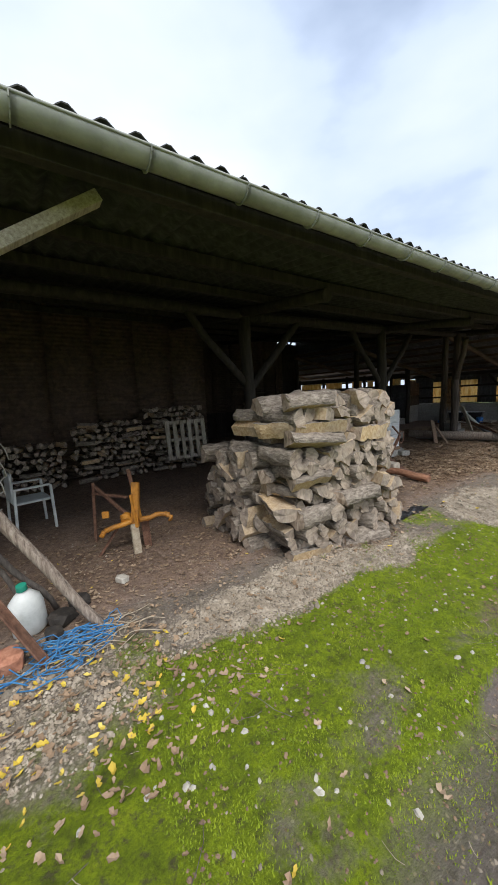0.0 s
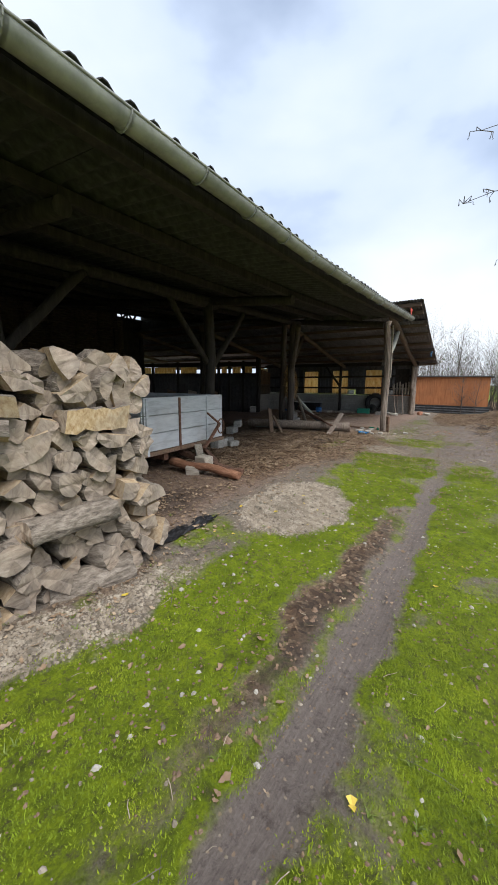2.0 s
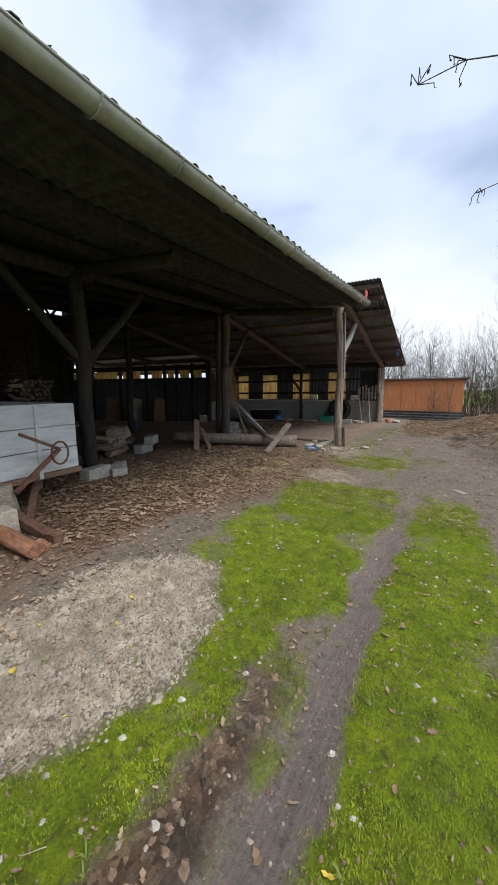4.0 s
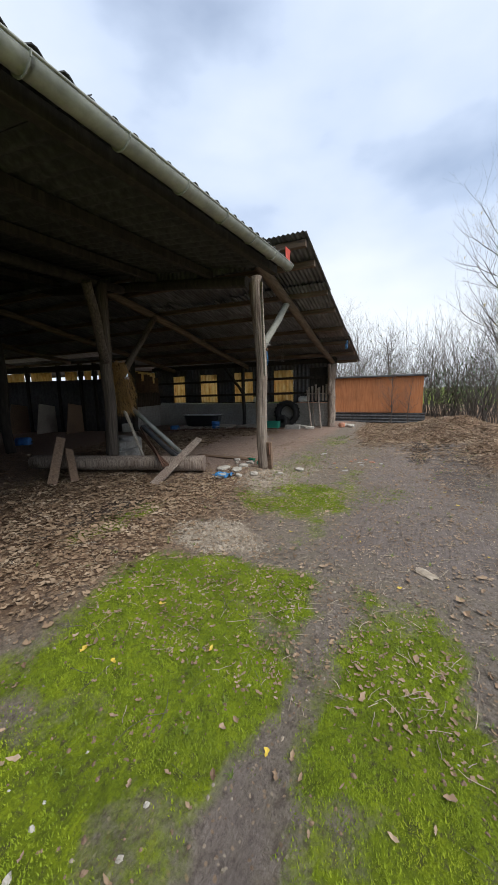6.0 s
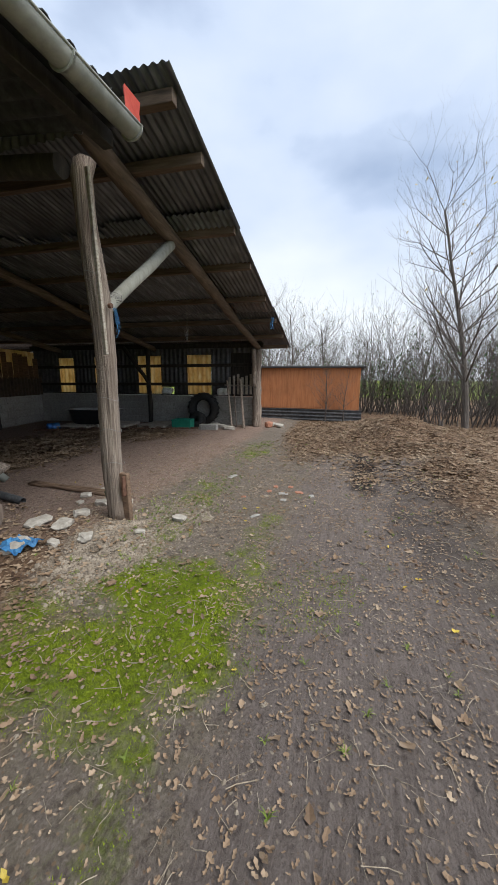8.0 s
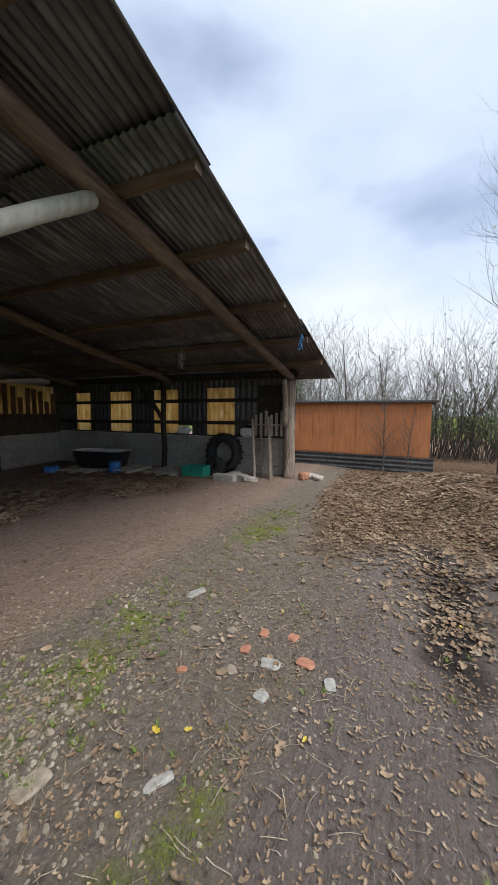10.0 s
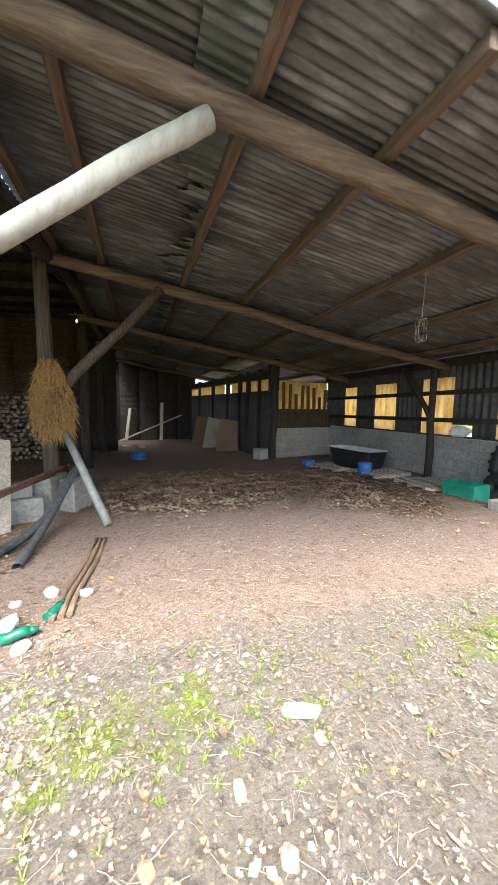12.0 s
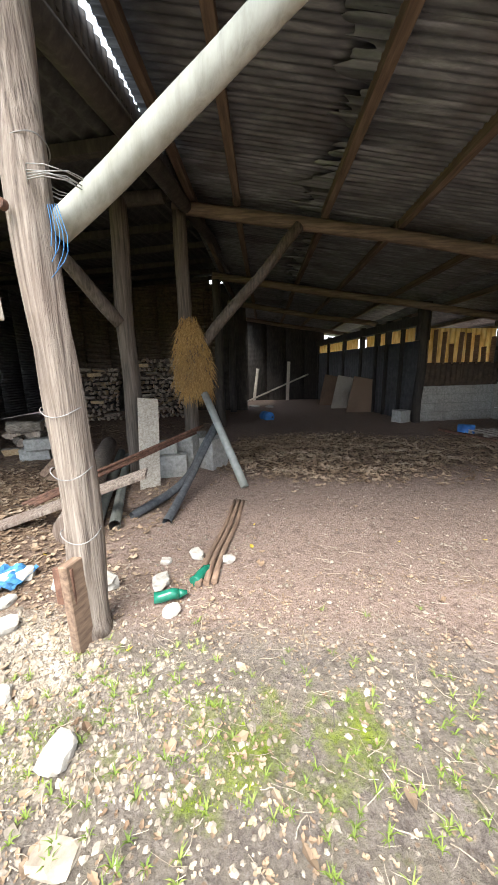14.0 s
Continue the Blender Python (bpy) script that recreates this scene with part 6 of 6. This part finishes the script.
def pebble(lo, hi):
    def make(vs, fs, x, y, z, rnd):
        s = rnd.uniform(lo, hi) * rnd.choice((1, 1, 1.4))
        a = rnd.uniform(0, 6.28)
        n = len(vs)
        ca, sa = math.cos(a), math.sin(a)
        for px, py, pz in ((1, 0, .1), (.35, .75, 0), (-.6, .6, .1), (-1, -.15, 0), (-.3, -.7, .1), (.6, -.6, 0)):
            px, py = px * s * rnd.uniform(.8, 1.2), py * s * rnd.uniform(.7, 1.1)
            vs.append((x + px * ca - py * sa, y + px * sa + py * ca, z + pz * s - 0.15 * s))
        for px, py in ((.5, .1), (-.1, .4), (-.4, -.1), (.1, -.35)):
            px, py = px * s, py * s
            vs.append((x + px * ca - py * sa, y + px * sa + py * ca, z + s * rnd.uniform(.35, .6)))
        b, t = n, n + 6
        fs += [(t, t + 1, t + 2, t + 3), (b, b + 1, t + 1, t), (b + 1, b + 2, t + 1), (b + 2, b + 3, t + 2, t + 1), (b + 3, b + 4, t + 3, t + 2), (b + 4, b + 5, t + 3), (b + 5, b, t, t + 3)]
    return make


def dead_leaf(lo, hi):
    def make(vs, fs, x, y, z, rnd):
        s = rnd.uniform(lo, hi)
        a = rnd.uniform(0, 6.28)
        ca, sa = math.cos(a), math.sin(a)
        tilt, curl = rnd.uniform(-.55, .55), rnd.uniform(0.1, 1.0)
        n = len(vs)
        w = rnd.uniform(0.35, 0.75)
        fold = rnd.uniform(-.5, .5)
        for px, py in ((-1, 0), (-.45, w), (.1, w * .55), (.4, w * .8), (1, 0), (.4, -w * .8), (.1, -w * .55), (-.45, -w), (0, 0)):
            px, py = px * rnd.uniform(.75, 1.15), py * rnd.uniform(.6, 1.2)
            h = curl * (abs(py) ** 1.4 + 0.35 * px * px) * s + tilt * py * s + abs(fold * px) * s * 0.5
            vs.append((x + (px * ca - py * sa) * s, y + (px * sa + py * ca) * s, z + 0.006 + 0.25 * s * abs(tilt) + h))
        fs += [(n + 8, n + k, n + (k + 1) % 8) for k in range(8)]
    return make


def tuft(lo, hi):
    def make(vs, fs, x, y, z, rnd):
        for _ in range(5):
            a = rnd.uniform(0, 6.28)
            h, w = rnd.uniform(lo, hi), rnd.uniform(0.0015, 0.004)
            dx, dy = math.cos(a), math.sin(a)
            ox, oy = x + rnd.uniform(-.02, .02), y + rnd.uniform(-.02, .02)
            n = len(vs)
            vs += [(ox - dy * w, oy + dx * w, z - 0.004), (ox + dy * w, oy - dx * w, z - 0.004), (ox + dx * h * 0.9, oy + dy * h * 0.9, z + h * 0.7)]
            fs.append((n, n + 1, n + 2))
    return make


def blade(vs, fs, x, y, z, rnd):
    for _ in range(9):
        a = rnd.uniform(0, 6.28)
        h, w = rnd.uniform(0.015, 0.045), 0.002
        dx, dy = math.cos(a), math.sin(a)
        n = len(vs)
        vs += [(x - dy * w, y + dx * w, z), (x + dy * w, y - dx * w, z), (x + dx * h * .4 + dy * w, y + dy * h * .4 - dx * w, z + h * .6), (x + dx * h * .4 - dy * w, y + dy * h * .4 + dx * w, z + h * .6), (x + dx * h, y + dy * h, z + h * .7)]
        fs += [(n, n + 1, n + 2, n + 3), (n + 3, n + 2, n + 4)]


def straw(lo, hi):
    def make(vs, fs, x, y, z, rnd):
        a, L = rnd.uniform(0, 6.28), rnd.uniform(lo, hi)
        t = rnd.uniform(0.0008, 0.0022)
        p = Vector((x, y, z + 0.008))
        for s in range(3):
            a += rnd.uniform(-.4, .4)
            q = p + Vector((math.cos(a) * L / 3, math.sin(a) * L / 3, rnd.uniform(-.004, .008)))
            limb(vs, fs, p, q, t, t * 0.9, 3)
            p = q
    return make


scatter("moss_tufts", "bright green moss tufts over the yard", "moss", 60000, (0.3, 8.0, -1.6, 2.2), lambda x, y, c: max(0, c[0] - 0.3) * (1.4 if abs(y - 0.8) < 1.2 else 0.6) * (0.5 + noise.noise((x * 3, y * 3, 4))), tuft(0.006, 0.015), M_moss, 1)
scatter("moss_tufts", "bright green moss tufts over the yard", "moss", 26000, (8.0, 13.5, -0.5, 3.2), lambda x, y, c: max(0, c[0] - 0.3) * 1.5, tuft(0.006, 0.015), M_moss, 2)
scatter("gravel_chips", "pale crushed limestone gravel", "gravel", 24000, (-0.8, 13.5, 1.0, 3.0), lambda x, y, c: max(0, c[1] - 0.25) ** 1.3, pebble(0.005, 0.014), M_pebble, 3)
scatter("gravel_chips", "coarse pale stones in the gravel", "gravel", 700, (-0.8, 13.5, 1.0, 3.0), lambda x, y, c: max(0, c[1] - 0.2), pebble(0.014, 0.028), M_pebble, 4)
scatter("small_stones", "small stones strewn over earth and moss", "stones", 6500, (-0.6, 17.0, -1.2, 5.0), lambda x, y, c: (0.25 + 0.5 * c[3] + 0.3 * (x > 9)) * (0.45 + noise.noise((x * 2, y * 2, 8))), pebble(0.004, 0.013), M_pebble, 5)
scatter("small_stones", "pale rubble chips round the front post", "stones", 1300, (11.2, 15.0, 0.7, 3.4), lambda x, y, c: 0.7 * math.exp(-((x - 12.9) / 1.3) ** 2 - ((y - 2.1) / 0.8) ** 2), pebble(0.004, 0.017), M_pebble, 6)
scatter("dead_leaves", "brown dead leaves littering the ground", "leaves", 14000, (7.0, 22.0, -5.0, 4.5), lambda x, y, c: 0.05 + 0.95 * c[2] ** 1.5, dead_leaf(0.012, 0.036), M_leaf, 7)
scatter("dead_leaves", "brown dead leaves littering the shed floor", "leaves", 7500, (6.0, 19.3, 3.0, 10.0), lambda x, y, c: c[2] ** 1.8, dead_leaf(0.018, 0.045), M_leaf, 8)
scatter("dead_leaves", "scattered dead leaves on moss and track", "leaves", 1500, (-0.6, 10.0, -1.5, 4.0), lambda x, y, c: 0.25 + 0.75 * c[2] + (0.5 if abs(y - 0.92) < 0.2 and x > 2.4 else 0), dead_leaf(0.010, 0.028), M_leaf, 9)
scatter("dead_leaves", "large curled maple leaves on the muddy track", "leaves", 200, (9.3, 17.0, -1.6, 2.4), lambda x, y, c: 0.6, dead_leaf(0.02, 0.042), M_leaf, 10)
scatter("yellow_leaves", "a few fresh yellow leaves", "leaves", 130, (-0.5, 17.0, -1.5, 4.0), lambda x, y, c: 0.15 + (0.8 if x < 0.6 and y > 1.2 else 0), dead_leaf(0.012, 0.03), M_leafy, 11)
scatter("straw_bits", "pale straw and twigs trodden into the earth", "straw", 4200, (8.5, 16.5, -1.8, 3.6), lambda x, y, c: 0.6, straw(0.03, 0.13), M_straw, 12)
scatter("straw_bits", "stray pale stalks on the moss", "straw", 260, (-0.5, 8.5, -1.5, 4.5), lambda x, y, c: 0.5, straw(0.03, 0.10), M_straw, 13)
scatter("twigs", "thin brown twigs on the ground", "twigs", 900, (0.0, 17.0, -2.5, 6.0), lambda x, y, c: 0.2 + 0.6 * c[2], straw(0.08, 0.3), M_twig, 14)
scatter("grass_tufts", "sparse green grass tufts", "grass", 700, (2.0, 17.5, -1.0, 2.9), lambda x, y, c: 0.9 * near(x, y, 13.2, 2.1, 1.5, 0.35, 1.0) + 0.9 * near(x, y, 16.3, 2.1, 1.0, 0.3, 1.0) + 0.5 * near(x, y, 3.6, 2.1, 0.5, 0.25, 1) + 0.04, blade, M_grass, 15)
scatter("mud_clods", "dark clods beside the wheel track", "clods", 500, (2.5, 17.0, -0.6, 1.4), lambda x, y, c: c[5] * 0.9, pebble(0.008, 0.025), M_board, 16)
scatter("dead_leaves", "thick heap of pale brown leaves", "leaves", 12000, (14.2, 21.5, -4.0, 2.0), lambda x, y, c: c[2], dead_leaf(0.018, 0.042), M_leaf, 17)
scatter("leaf_flakes", "crumbled leaf flakes trodden into mud", "leaves", 20000, (8.5, 16.5, -1.6, 3.2), lambda x, y, c: 0.35 + 0.6 * noise.noise((x * 2.3, y * 2.3, 14)), dead_leaf(0.005, 0.017), M_leaf, 18)
scatter("dead_leaves", "drift of dry brown leaves on the shed floor", "leaves", 7000, (12.7, 17.5, 4.7, 8.8), lambda x, y, c: c[2], dead_leaf(0.022, 0.05), M_leaf, 19)
scatter("leaf_flakes", "crumbled leaves and bark bits in the shed", "leaves", 9000, (3.6, 12.5, 2.2, 6.0), lambda x, y, c: 0.2 + c[2], dead_leaf(0.012, 0.035), M_leaf, 20)
scatter("leaf_flakes", "bark bits and leaves before the log stack", "leaves", 2500, (-0.3, 4.2, 1.5, 4.2), lambda x, y, c: 0.15 + 0.5 * c[3] + c[2], dead_leaf(0.008, 0.03), M_leaf, 21)
scatter("yellow_leaves", "fresh yellow leaves among the stones", "leaves", 85, (-0.6, 0.9, 1.2, 2.3), lambda x, y, c: near(x, y, 0.05, 1.8, 0.65, 0.5, 1.0), dead_leaf(0.014, 0.034), M_leafy, 22)
scatter("dead_leaves", "brown leaves among the stones", "leaves", 420, (-0.6, 1.2, 1.2, 2.6), lambda x, y, c: near(x, y, 0.15, 1.85, 0.8, 0.6, 1.0), dead_leaf(0.012, 0.034), M_leaf, 23)
scatter("small_stones", "pale pebbles sunk in the moss", "stones", 420, (0.0, 8.0, -1.2, 2.0), lambda x, y, c: 0.5 * c[0], pebble(0.008, 0.02), M_stone, 24)
scatter("mud_clods", "dark specks of earth in the moss", "clods", 5000, (0.3, 10.0, -1.2, 2.2), lambda x, y, c: c[0] * (0.3 + noise.noise((x * 2.5, y * 2.5, 17))), pebble(0.004, 0.011), M_board, 25)
